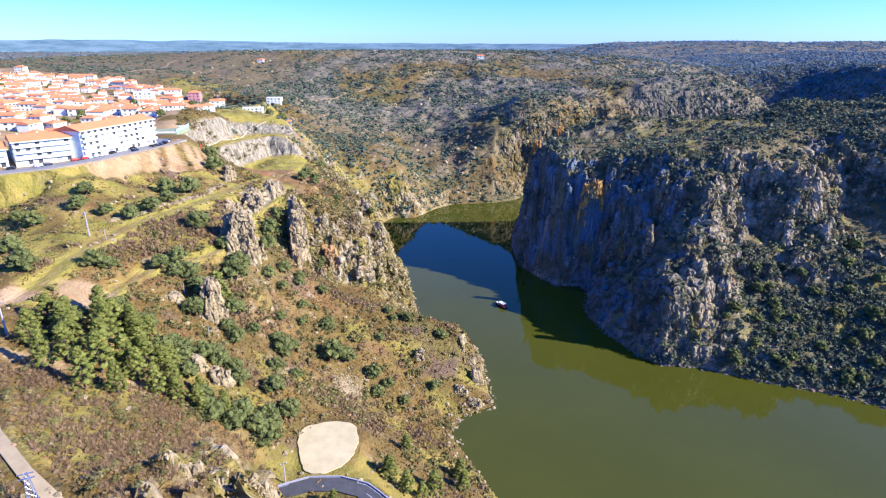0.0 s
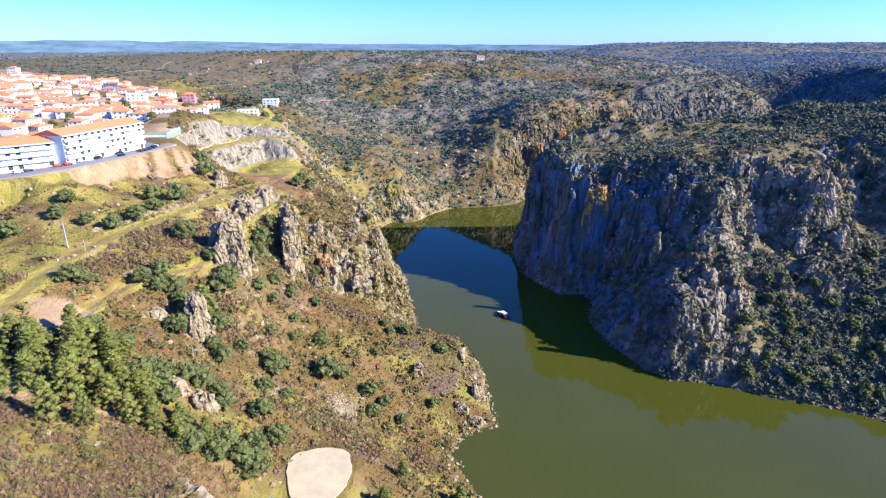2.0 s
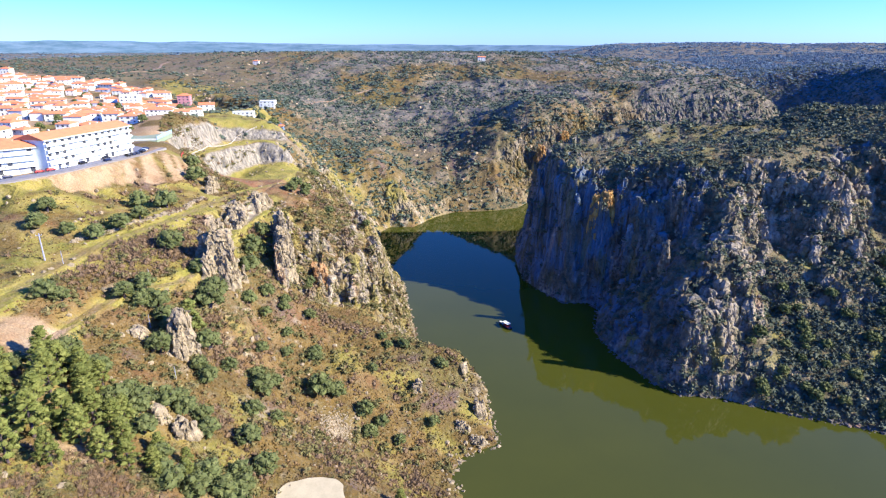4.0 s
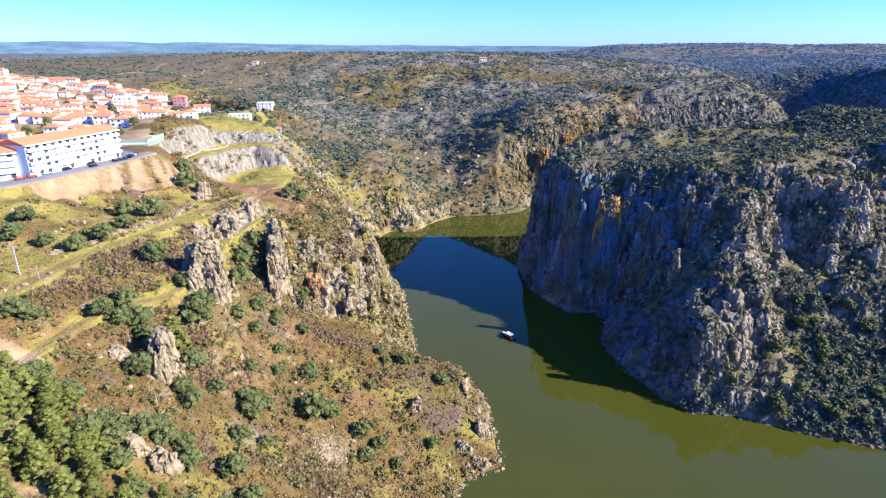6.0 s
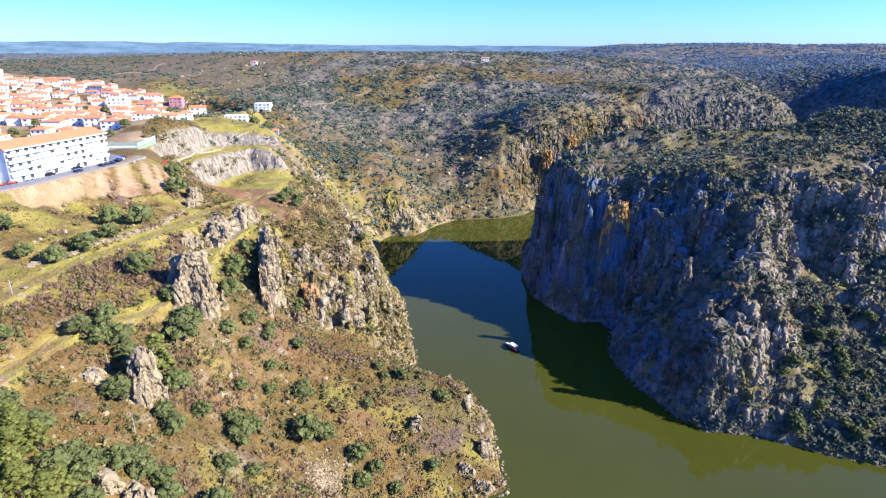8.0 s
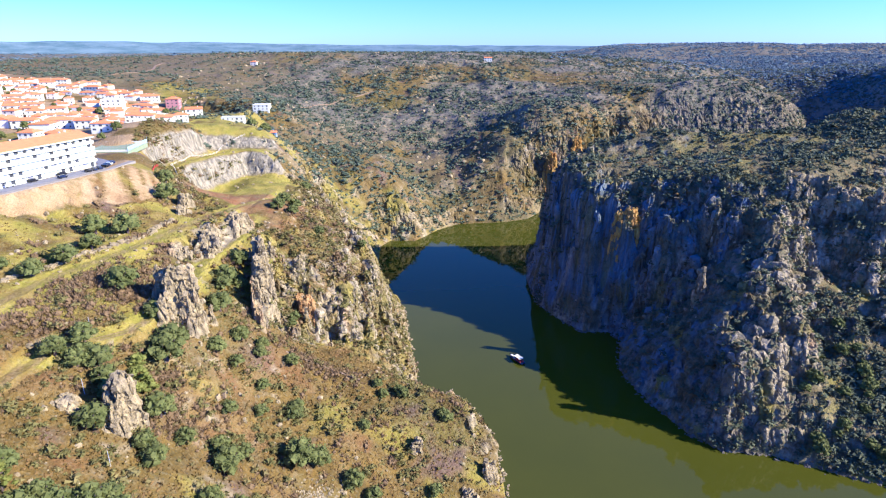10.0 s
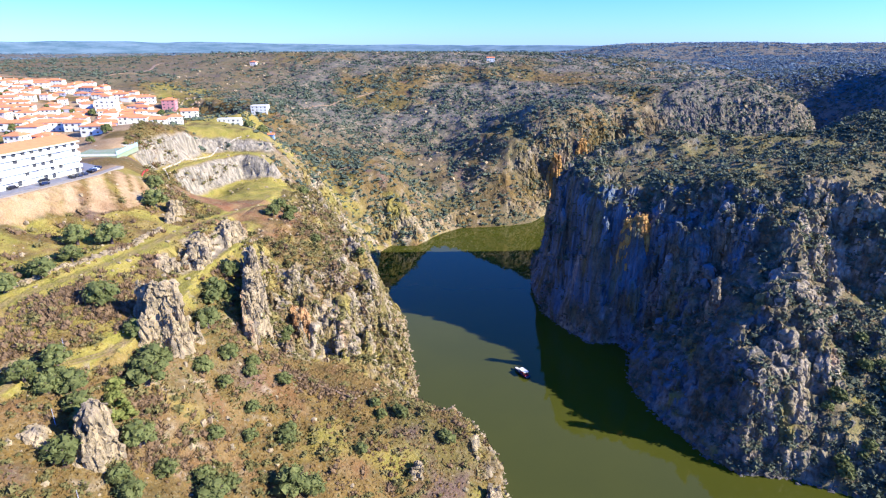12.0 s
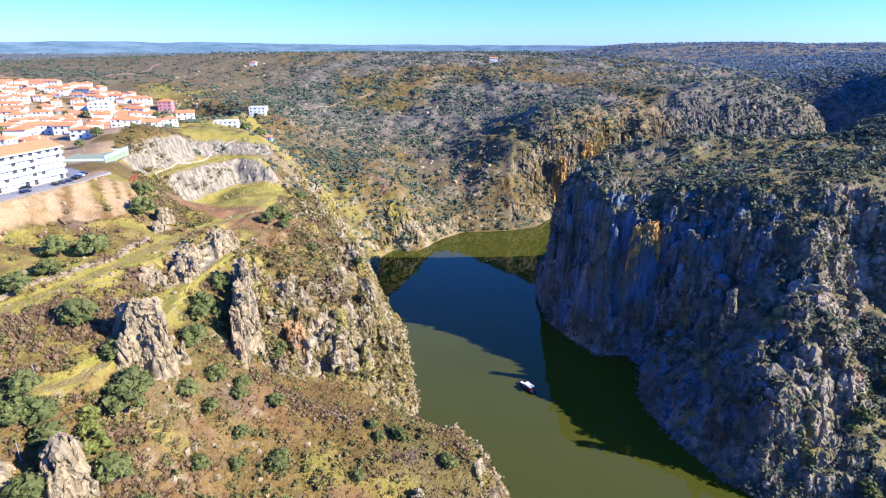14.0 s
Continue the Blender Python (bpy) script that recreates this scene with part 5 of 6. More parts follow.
def stone_pine(seed, x, y, height, label="bushy yellow-green pine on the slope"):
    z = ground_at(x, y)
    ob = tagged(new("pine"), label, "tree", "pines")
    r = np.random.default_rng(seed)
    bm = bmesh.new()
    rod(bm, (0, 0, -0.05), (0.01, 0, 0.55), 0.022, 0.014, 7)
    rod(bm, (0.01, 0, 0.55), (0, 0.01, 0.93), 0.014, 0.005, 6)
    for i in range(9):
        a, h = 2.4 * i, 0.28 + 0.06 * i
        k = 0.2 * (1 - 0.6 * i / 9)
        rod(bm, (0, 0, h), (k * math.cos(a), k * math.sin(a), h + 0.07), 0.007, 0.003, 4)
    part("trunk", bm, BARK, ob)
    lumps = []
    for i in range(46):
        a, h = 2.4 * i + 0.6 * r.random(), 0.2 + 0.74 * (i / 46) ** 0.9
        k = (0.21 * (1 - ((h - 0.2) / 0.8) ** 1.25) + 0.012) * (0.45 + 0.65 * r.random())
        lumps.append((np.array([k * math.cos(a), k * math.sin(a), h - 0.18 * k]), 0.044 + 0.03 * r.random()))
    part("crown", tree_mesh(seed, lumps, 34, 0.017, PINE, "crown"), PINE, ob)
    ob.matrix_basis = pose(x, y, z - 0.2, 0, 0, 91 * seed) @ Matrix.Diagonal((height, height, height, 1))
    return ob


OAK_KIND = [holm_oak(500, -170, 268, 9), holm_oak(501, -167, 256, 9.5), holm_oak(502, -155, 256, 7.5), holm_oak(503, -144, 256, 9)]
PINE_KIND = [stone_pine(600, -106, 134, 13), stone_pine(601, -95, 132, 14), stone_pine(602, -89, 136, 12)]


def again(kinds, i, x, y, size, tall=0.75, label=""):
    """One more tree of a kind, at its own place, turn and size."""
    src = kinds[i % len(kinds)]
    up = size * tall * 1.25 if kinds is OAK_KIND else size
    size = size if kinds is OAK_KIND else size * tall
    m = pose(x, y, ground_at(x, y) - 0.2, 0, 0, 47 * i)
    ob = copy_thing(src, m)
    ob.matrix_basis = m @ Matrix.Diagonal((size, size, up, 1))
    if label:
        ob["label"] = label
    return ob


OAKS = [(-141, 270, 8), (-139.5, 284, 7), (-147, 300, 9), (-137, 306, 10), (-115, 259, 9.5), (-93, 239, 10), (-93, 244, 10), (-101, 251, 6), (-97, 204, 8), (-57, 156, 8), (-71, 150, 8),
        (-66, 160, 7.5), (-55, 175, 7.5), (-51, 236, 10), (-62, 182, 7.5), (-68, 218, 8.5), (-30, 229, 6.5), (-141, 352, 10.5), (-93, 297, 8), (-89, 276, 8.5),
        (-189, 246, 6), (-178, 240, 7), (-164, 206, 8), (-146, 187, 8), (-116, 221, 7), (-110, 221, 6.5), (-131, 203, 7), (-57, 258, 5), (-45, 239, 7.5),
        (-33, 237, 7), (-26, 236, 6), (0, 277, 5), (-4, 247, 5.5), (-18, 233, 5), (-88, 171, 6), (-82, 204, 6.5), (-86, 207, 6), (-80, 218, 5.5), (-69, 306, 5),
        (-57, 254, 6), (-67, 248, 5), (-96, 400, 8), (-90, 401, 7), (-95, 257, 5), (-30, 285, 4.5), (-21, 286, 4), (-2, 278, 4.5), (-88, 221, 8), (-100, 468, 8),
        (-88, 297, 5), (-110, 225, 6), (-73, 270, 5), (-75, 240, 5.5), (-66, 200, 6), (-60, 205, 5), (-110, 178, 6), (-116, 166, 5.5), (-60, 168, 6), (-66, 153, 7), (-61, 158, 7), (-58, 163, 7), (-77, 158, 6), (-158, 575, 9), (-168, 572, 7),
        (-92, 290, 6.5), (-93, 312, 7), (-80, 270, 6.5), (-84, 257, 6.5), (-78, 259, 5), (-63, 276, 5.5), (-69, 258, 5), (-32, 261, 4.5), (-27, 281, 4.5), (-19, 284, 4.5), (-73.5, 275, 5),
        (-69, 301, 4), (-102, 220, 7), (-72, 223, 6), (-66, 227, 5.5), (-83, 185, 6), (-150, 372, 8), (-96, 386, 7), (-88, 387, 6), (-70, 371, 5), (-51, 398, 5), (-127, 204, 5.5), (-112, 229, 7.5), (-106, 225, 8), (-99, 216, 6), (-113, 181, 8), (-107, 177, 7.5), (-103, 179, 7), (-93, 169, 7.5), (-89, 175, 7), (-85, 181, 7), (-80, 182, 6.5), (-76, 183, 6), (-93, 176, 6), (-84, 165, 6.5), (-72, 178, 6)]
for i, (ox, oy, w) in enumerate(OAKS):
    again(OAK_KIND, i, ox, oy, 1.25 * w)
RIGHT_OAKS = [(244, 325, 8), (260, 343, 9), (233, 284, 9), (208, 282, 8), (190, 276, 7), (214, 265, 8), (181, 277, 6.5), (196, 269, 7), (243, 293, 9), (224, 297, 8),
              (255, 312, 8), (236, 308, 8), (217, 310, 7), (200, 296, 7), (252, 275, 9), (230, 268, 8), (265, 290, 9), (275, 310, 9), (246, 258, 8), (262, 258, 8), (185, 290, 5.5), (170, 283, 5)]
for i, (ox, oy, w) in enumerate(RIGHT_OAKS):
    again(OAK_KIND, i + 1, ox, oy, w, 0.75, "dark evergreen oak crowding the shaded bank")
r_oak = random.Random(77)
for i in range(105):
    ox = r_oak.uniform(160, 330)
    oy = r_oak.uniform(0, 1) * 75 + float(np.interp(ox, [160, 221, 330], [276, 250, 190]))
    if 1.0 < ground_at(ox, oy) < 42:
        again(OAK_KIND, i, ox, oy, r_oak.uniform(4.5, 8.5), 0.75, "dark evergreen oak crowding the shaded bank")
PINES = [(-84, 146, 11), (-105, 142, 13), (-103, 159, 14), (-84, 155, 11), (-116, 145, 12), (-121, 160, 11), (-102, 171, 12), (-97, 143, 14), (-92, 157, 12), (-111, 152, 13),
         (-98, 165, 13), (-88, 164, 10), (-94, 150, 13), (-109, 166, 12), (-18, 157, 10), (-12, 155, 10), (-3, 163, 11), (8, 178, 10), (-14, 183, 9), (-33, 139, 6), (-7, 156, 8),
         (-78, 160, 8), (-72, 162, 7), (-76, 153, 9), (-69, 156, 8), (-80, 149, 10), (-64, 160, 7), (-73, 149, 8), (-90, 148, 12), (-100, 150, 13), (-114, 158, 12), (-107, 148, 12), (7, 186, 11), (-105, 175, 11), (-99, 174, 10), (-108, 171, 12), (-113, 173, 12), (-95, 160, 12), (-88, 159, 11)]
for i, (ox, oy, h) in enumerate(PINES):
    again(PINE_KIND, i, ox, oy, h, 1.35)


BROOM_GREEN = leaf_material("green_broom", (0.15, 0.165, 0.014), (0.23, 0.225, 0.026), True)


def broom(seed, x, y, width, tall=0.8):
    """A dense rounded shrub: short stems under a mound of fine green sprays."""
    ob = tagged(new("broom_shrub"), "dense bright green broom beside the rock outcrop", "shrub", "green broom")
    r = np.random.default_rng(seed)
    bm = bmesh.new()
    for i in range(5):
        a = 1.26 * i + r.random()
        rod(bm, (0.04 * math.cos(a), 0.04 * math.sin(a), -0.1), (0.25 * math.cos(a), 0.25 * math.sin(a), 0.35), 0.02, 0.01, 5)
    part("stem", bm, BARK, ob)
    part("crown", tree_mesh(seed, lumps_round(r, 16, 0.36, 0.17), 44, 0.035, BROOM_GREEN, "crown"), BROOM_GREEN, ob)
    ob.matrix_basis = pose(x, y, ground_at(x, y) - 0.25 * width * tall, 0, 0, 40 * seed) @ Matrix.Diagonal((width, width, width * tall, 1))
    return ob


for i, (bx, by, w) in enumerate(((-98, 231, 6.5), (-96.5, 227, 7), (-93, 226, 6.5), (-94, 222.5, 6), (-90, 221, 5.5))):
    broom(i + 1, bx, by, w)


# ---- roads ----
def ribbon(name, line, width, material, lift, label, category="road", shift=0.0, kind="structure"):
    """A strip along a line of the plan, with a thickness, lying on the ground."""
    p = resample(line, 3)
    t = np.gradient(p, axis=0)
    t /= np.linalg.norm(t, axis=1)[:, None]
    nrm = np.column_stack([-t[:, 1], t[:, 0]])
    a, b = p + nrm * (shift - width / 2), p + nrm * (shift + width / 2)
    z = np.maximum(pick(H, a[:, 0], a[:, 1]), pick(H, b[:, 0], b[:, 1]))
    z = np.maximum(z, pick(H, (a + b)[:, 0] / 2, (a + b)[:, 1] / 2))
    z = np.convolve(np.pad(z, 3, mode="edge"), np.ones(7) / 7, "valid") + lift
    bm = bmesh.new()
    rows = []
    for (ax, ay), (bx, by), h in zip(a, b, z):
        rows.append([bm.verts.new(q) for q in ((ax, ay, h - 1.2), (ax, ay, h), (bx, by, h), (bx, by, h - 1.2))])
    for r0, r1 in zip(rows[:-1], rows[1:]):
        for i in range(3):
            bm.faces.new((r0[i], r0[i + 1], r1[i + 1], r1[i]))
    return tagged(part(name, bm, material), label, category, kind=kind)


ribbon("road", STREET, 7.5, plain("worn_asphalt", (0.30, 0.28, 0.22), (0.24, 0.225, 0.18), 0.5), 0.12, "grey asphalt street along the edge of town")
ribbon("pavement", [(-330, 170), (-268, 220), (-209, 267), (-193, 280), (-181, 302), (-172, 331), (-166, 352), (-166, 372)], 3.4, PAVING, 0.22, "pale paved footway beside the street", "pavement")
ribbon("road", HAIRPIN, 5.6, ASPHALT, 0.3, "dark asphalt hairpin bend below the slope")
ribbon("road_marking", HAIRPIN, 0.16, PAINT, 0.31, "white painted line along the bend", "marking", 0.0)
ribbon("road_marking", HAIRPIN, 0.14, PAINT, 0.31, "white painted edge line of the bend", "marking", 2.5)
ribbon("kerb", HAIRPIN, 0.35, CONCRETE, 0.75, "low pale parapet round the bend", "kerb", 3.1)
ribbon("road", LANE, 2.6, plain("lane_gravel", (0.50, 0.385, 0.16), (0.40, 0.31, 0.13), 0.3), 0.4, "pale gravel lane crossing the slope")


ribbon("track", [(-195, 780), (-190, 825), (-177, 869), (-155, 910), (-129, 948), (-108, 974)], 2.2, EARTH, 0.35, "pale dirt track across the far slope", "track")
ribbon("track", [(-480, 890), (-479, 944), (-462, 972), (-470, 1030), (-488, 1077), (-488, 1113)], 3.5, EARTH, 0.4, "pale dirt road behind the town", "track")
ribbon("path", [(-73, 280), (-66, 281.5), (-57, 284.5), (-47, 286), (-37, 284)], 0.9, EARTH, 0.03, "narrow stony path down the slope", "path")


def car_park():
    bm = bmesh.new()
    z = 41.2
    ring = np.array(CARPARK, float)
    for _ in range(3):
        nxt = np.roll(ring, -1, 0)
        ring = np.stack([0.75 * ring + 0.25 * nxt, 0.25 * ring + 0.75 * nxt], 1).reshape(-1, 2)
    ring = ring + 0.35 * np.column_stack([vnoise(ring[:, 0] / 2, ring[:, 1] / 2, 0, k) for k in (5, 6)])
    top = [bm.verts.new((x, y, z)) for x, y in ring]
    low = [bm.verts.new((x, y, z - 2.5)) for x, y in ring]
    bm.faces.new(top)
    for i in range(len(top)):
        j = (i + 1) % len(top)
        bm.faces.new((top[i], top[j], low[j], low[i]))
    bmesh.ops.recalc_face_normals(bm, faces=bm.faces)
    return tagged(part("pavement", bm, GRAVEL), "pale sandy gravel lay-by above the bend", "car park", kind="structure")


car_park()


# ---- buildings ----
def window_mesh(w, h):
    return mesh_np("window", *box_arrays(-w / 2, w / 2, -0.06, 0.05, 0, h), GLASS)


def box_arrays(x0, x1, y0, y1, z0, z1):
    v = np.array([(x, y, z) for z in (z0, z1) for x, y in ((x0, y0), (x1, y0), (x1, y1), (x0, y1))])
    f = np.array([(3, 2, 1, 0), (4, 5, 6, 7), (0, 1, 5, 4), (1, 2, 6, 5), (2, 3, 7, 6), (3, 0, 4, 7)])
    return v, f


WINDOW, WIDE_WINDOW, DOOR = window_mesh(1.0, 1.1), window_mesh(1.7, 1.3), window_mesh(1.0, 2.1)
TALL_WINDOW = window_mesh(1.9, 2.2)
# grey window panels painted for the recessed shade behind the balconies
SHADED = mesh_np("window", *box_arrays(-1.3, 1.3, -0.06, 0.05, 0, 2.2), GREY)
SHUT = mesh_np("window", *box_arrays(-0.85, 0.85, -0.06, 0.05, 0, 1.4), BLIND)


def roof_bm(w, d, rise, over=0.5, hip=True, thick=0.25):
    """A hipped or gabled roof with eaves; base at z 0."""
    bm = bmesh.new()
    x, y = w / 2 + over, d / 2 + over
    long_x = w >= d
    k = (min(x, y) if hip else 0.0)
    ridge = [(-(x - k), 0, rise), (x - k, 0, rise)] if long_x else [(0, -(y - k), rise), (0, y - k, rise)]
    lo = [bm.verts.new(p) for p in ((-x, -y, -thick), (x, -y, -thick), (x, y, -thick), (-x, y, -thick))]
    e = [bm.verts.new(p) for p in ((-x, -y, 0), (x, -y, 0), (x, y, 0), (-x, y, 0))]
    r = [bm.verts.new(p) for p in ridge]
    bm.faces.new(lo[::-1])
    for i in range(4):
        bm.faces.new((lo[i], lo[(i + 1) % 4], e[(i + 1) % 4], e[i]))
    if long_x:
        fs = ((e[0], e[1], r[1], r[0]), (e[2], e[3], r[0], r[1]), (e[1], e[2], r[1]), (e[3], e[0], r[0]))
    else:
        fs = ((e[1], e[2], r[1], r[0]), (e[3], e[0], r[0], r[1]), (e[0], e[1], r[0]), (e[2], e[3], r[1]))
    for f in fs:
        bm.faces.new(f)
    return bm


def house(w, d, storeys, hip, wall_mat, seed, roof=True):
    """A house: wall, roof, chimney, windows on two sides, door."""
    r = random.Random(seed)
    ob = new("house")
    h = 2.9 * storeys
    part("wall", boxes((-w / 2, w / 2, -d / 2, d / 2, -3, h)), wall_mat, ob)
    if roof:
        ro = part("roof", roof_bm(w, d, min(w, d) * 0.2, 0.5, hip), ROOF, ob, m=pose(0, 0, h + 0.25))
        part("chimney", boxes((-0.4, 0.4, -0.35, 0.35, 0, 1.9)), wall_mat, ro, m=pose(w * 0.22, d * 0.12, 0.4))
    else:
        part("roof", boxes((-w / 2 - 0.15, w / 2 + 0.15, -d / 2 - 0.15, d / 2 + 0.15, 0, 0.35)), wall_mat, ob, m=pose(0, 0, h))
    for s in range(storeys):
        for i in range(max(2, int(w / 3.6))):
            n = max(2, int(w / 3.6))
            me = DOOR if s == 0 and i == n // 2 else (WIDE_WINDOW if r.random() < 0.3 else WINDOW)
            part("door" if me is DOOR else "window", me, GLASS, ob, m=pose(-w / 2 + (i + 0.5) * w / n, -d / 2 - 0.02, s * 2.9 + (0.05 if me is DOOR else 1.0)))
        for i in range(max(1, int(d / 4.5))):
            n = max(1, int(d / 4.5))
            part("window", WINDOW, GLASS, ob, m=pose(w / 2 + 0.02, -d / 2 + (i + 0.5) * d / n, s * 2.9 + 1.0, 0, 0, 90))
    return ob


def put_house(src, x, y, yaw, label, z=None):
    m = pose(x, y, ground_at(x, y) if z is None else z, 0, 0, yaw)
    ob = copy_thing(src, m)
    return tagged(ob, label, "house", "houses of the town")


HOUSE_KINDS = [
    (house(11, 9, 2, True, WHITE, 1), "white two-storey house with an orange tiled hip roof"),
    (house(14, 9, 2, False, WHITE, 2), "white gabled house with an orange tiled roof"),
    (house(18, 10, 2, True, WHITE, 3), "long white house with an orange tiled hip roof"),
    (house(12, 11, 3, True, WHITE, 4), "white three-storey house with an orange tiled roof"),
    (house(22, 9, 1, False, WHITE, 5), "low white terrace with a long orange tiled roof"),
    (house(10, 9, 2, True, CREAM, 6), "cream house with an orange tiled hip roof"),
    (house(12, 9, 1, True, GREY, 7), "low grey house with an orange tiled hip roof"),
]
EXTRA_KINDS = {
    "block": (house(17, 13, 4, True, WHITE, 8, False), "tall plain white block with a flat roof"),
    "salmon": (house(13, 11, 3, True, PINK, 9), "salmon-red house with an orange tiled roof"),
    "modern": (house(19, 9, 2, True, WHITE, 10, False), "white flat-roofed modern house above the quarry"),
    "hut": (house(9, 6, 1, False, plain("pale_blue_render", (0.35, 0.45, 0.6)), 11), "small pale blue hut with an orange roof"),
}
TAKEN = []


def settle(kind, x, y, yaw, z=None, r=None):
    src, label = kind
    TAKEN.append((x, y))
    ob = put_house(src, x, y, yaw, label, z)
    if r:
        k = r.uniform(0.8, 1.15)
        ob.matrix_basis = ob.matrix_basis @ Matrix.Diagonal((k, r.uniform(0.8, 1.15), r.uniform(0.7, 1.05), 1))
    return ob


settle(EXTRA_KINDS["block"], -310, 618, 12)
settle(HOUSE_KINDS[2], -322, 712, 20)
settle(EXTRA_KINDS["salmon"], -292, 700, 10)
settle(HOUSE_KINDS[3], -232, 523, 15)
settle(HOUSE_KINDS[1], -222, 528, 20)
settle(HOUSE_KINDS[0], -221, 556, 30)
settle(HOUSE_KINDS[1], -228, 600, 20)
settle(HOUSE_KINDS[2], -250, 545, 14)
settle(HOUSE_KINDS[4], -490, 800, 8)
settle(HOUSE_KINDS[2], -466, 790, 8)
settle(HOUSE_KINDS[3], -590, 845, 4)
settle(EXTRA_KINDS["modern"], -189, 588, 8)
settle(EXTRA_KINDS["block"], -203, 716, 5, 98.0)
settle(EXTRA_KINDS["hut"], -158, 592, 8)
settle(HOUSE_KINDS[1], 73, 1182, 0)
settle(HOUSE_KINDS[5], -330, 1100, 0)


def fill_town():
    r = random.Random(12)
    y = 322
    while y < 800:
        x = -620
        lim = float(np.interp(y, [322, 360, 372, 400, 440, 470, 560, 740, 800], [-232, -214, -206, -232, -222, -226, -242, -340, -380]))
        left = float(np.interp(y, [322, 800], [-420, -760]))
        x = left
        while x < lim:
            px, py = x + r.uniform(-3, 3), y + r.uniform(-4, 4)
            clear = min(math.hypot(px - a, py - b) for a, b in TAKEN) > 13.5
            on_road = float(distance_to(STREET, np.array([px]), np.array([py]))[0]) < 12
            if clear and not on_road and r.random() < 0.8:
                kind = HOUSE_KINDS[r.choice([0, 0, 1, 1, 2, 2, 3, 4, 4, 5, 6])]
                settle(kind, px, py, r.choice([14, 14, 104, 104, 24, 4]) + 14 * math.sin(px / 60 + py / 45) + r.uniform(-8, 8), None, r)
            x += r.uniform(13.5, 22)
        y += r.uniform(15.5, 20)


fill_town()
r_town = random.Random(41)
for i in range(240):
    tx, ty = r_town.uniform(-640, -200), r_town.uniform(310, 820)
    if bool(TOWN_AT(np.array([tx]), np.array([ty]))[0]) and 9.5 < min(math.hypot(tx - a, ty - b) for a, b in TAKEN) < 26 and float(distance_to(STREET, np.array([tx]), np.array([ty]))[0]) > 9 and not (-214 < tx < -172 and 280 < ty < 432):
        TAKEN.append((tx, ty))
        again(OAK_KIND, i, tx, ty, r_town.uniform(4, 8), 0.85, "dark green garden tree among the white houses")
for src, _ in HOUSE_KINDS + list(EXTRA_KINDS.values()):
    src.matrix_basis = pose(0, 0, 0)


def apartment(a, b, depth, storeys, z, label, name="apartment_building"):
    """A block of flats: its front runs from a to b, with a balcony band on every storey and a tiled roof."""
    a, b = Vector((*a, z)), Vector((*b, z))
    w = (b - a).length
    yaw = math.degrees(math.atan2((b - a).y, (b - a).x))
    ob = tagged(new(name), label, "building", "flats by the street")
    ob.matrix_basis = pose(a.x, a.y, z, 0, 0, yaw)
    h = 2.95 * storeys
    part("wall", boxes((0, w, 0, depth, -4, h)), WHITE, ob)
    part("roof", roof_bm(w, depth, 2.6, 0.7, False), ROOF, ob, m=pose(w / 2, depth / 2, h + 0.3))
    part("cornice", boxes((-0.7, w + 0.7, -1.6, -0.4, h - 0.35, h)), WHITE, ob)
    bay = w / max(1, round(w / 4.4))
    n = int(round(w / bay))
    for s in range(storeys):
        if s:
            for k in range(max(1, n // 3)):
                x0, x1 = k * w / max(1, n // 3) + 0.15, (k + 1) * w / max(1, n // 3) - 0.15
                bal = part("balcony", boxes((x0, x1, -1.5, 0, s * 2.95 - 0.2, s * 2.95), (x0, x1, -1.5, -1.35, s * 2.95, s * 2.95 + 1.2),
                                            (x0, x0 + 0.12, -1.35, 0, s * 2.95, s * 2.95 + 1.2), (x1 - 0.12, x1, -1.35, 0, s * 2.95, s * 2.95 + 1.2)), WHITE, ob)
        for i in range(n):
            me = (SHUT, TALL_WINDOW, SHUT, TALL_WINDOW, SHUT, SHADED, TALL_WINDOW)[(3 * i + 5 * s + i * s) % 7]
            part("window", me, GLASS, ob, m=pose((i + 0.5) * bay, -0.03, s * 2.95 + (1.0 if me is SHUT else 0.25)))
    for s in range(storeys):
        for side, tx in ((0, -0.03), (1, w + 0.03)):
            part("window", WINDOW, GLASS, ob, m=pose(tx, depth * 0.6, s * 2.95 + 1.0, 0, 0, 90))
    for k in range(n // 2):
        part("chimney", boxes((-0.35, 0.35, -0.3, 0.3, 0, 2.0)), WHITE, ob, m=pose((2 * k + 1) * bay, depth * 0.62, h + 1.2))
    return ob


apartment((-190, 304), (-177, 358), 15, 5, 113, "long white five-storey block of flats with balconies and orange roof")
apartment((-214, 287), (-195, 304), 15, 4, 113, "white four-storey block of flats with balcony bands")
apartment((-236, 268), (-216, 285), 14, 3, 113, "white three-storey block with an orange roof by the street")
for src, _ in HOUSE_KINDS + list(EXTRA_KINDS.values()):
    for o in (*src.children_recursive, src):
        bpy.data.objects.remove(o)


# ---- cars ----
CAR_PAINTS = [plain("dark_blue_car", (0.02, 0.03, 0.07), None, 1, 0.3), plain("black_car", (0.02, 0.02, 0.022), None, 1, 0.3), plain("silver_car", (0.5, 0.51, 0.52), None, 1, 0.3),
              plain("red_car", (0.4, 0.03, 0.025), None, 1, 0.3), plain("white_car", (0.75, 0.75, 0.74), None, 1, 0.3)]
CAR_WORDS = ["dark blue", "black", "silver", "red", "white"]
TYRE = plain("tyre", (0.02, 0.02, 0.02))


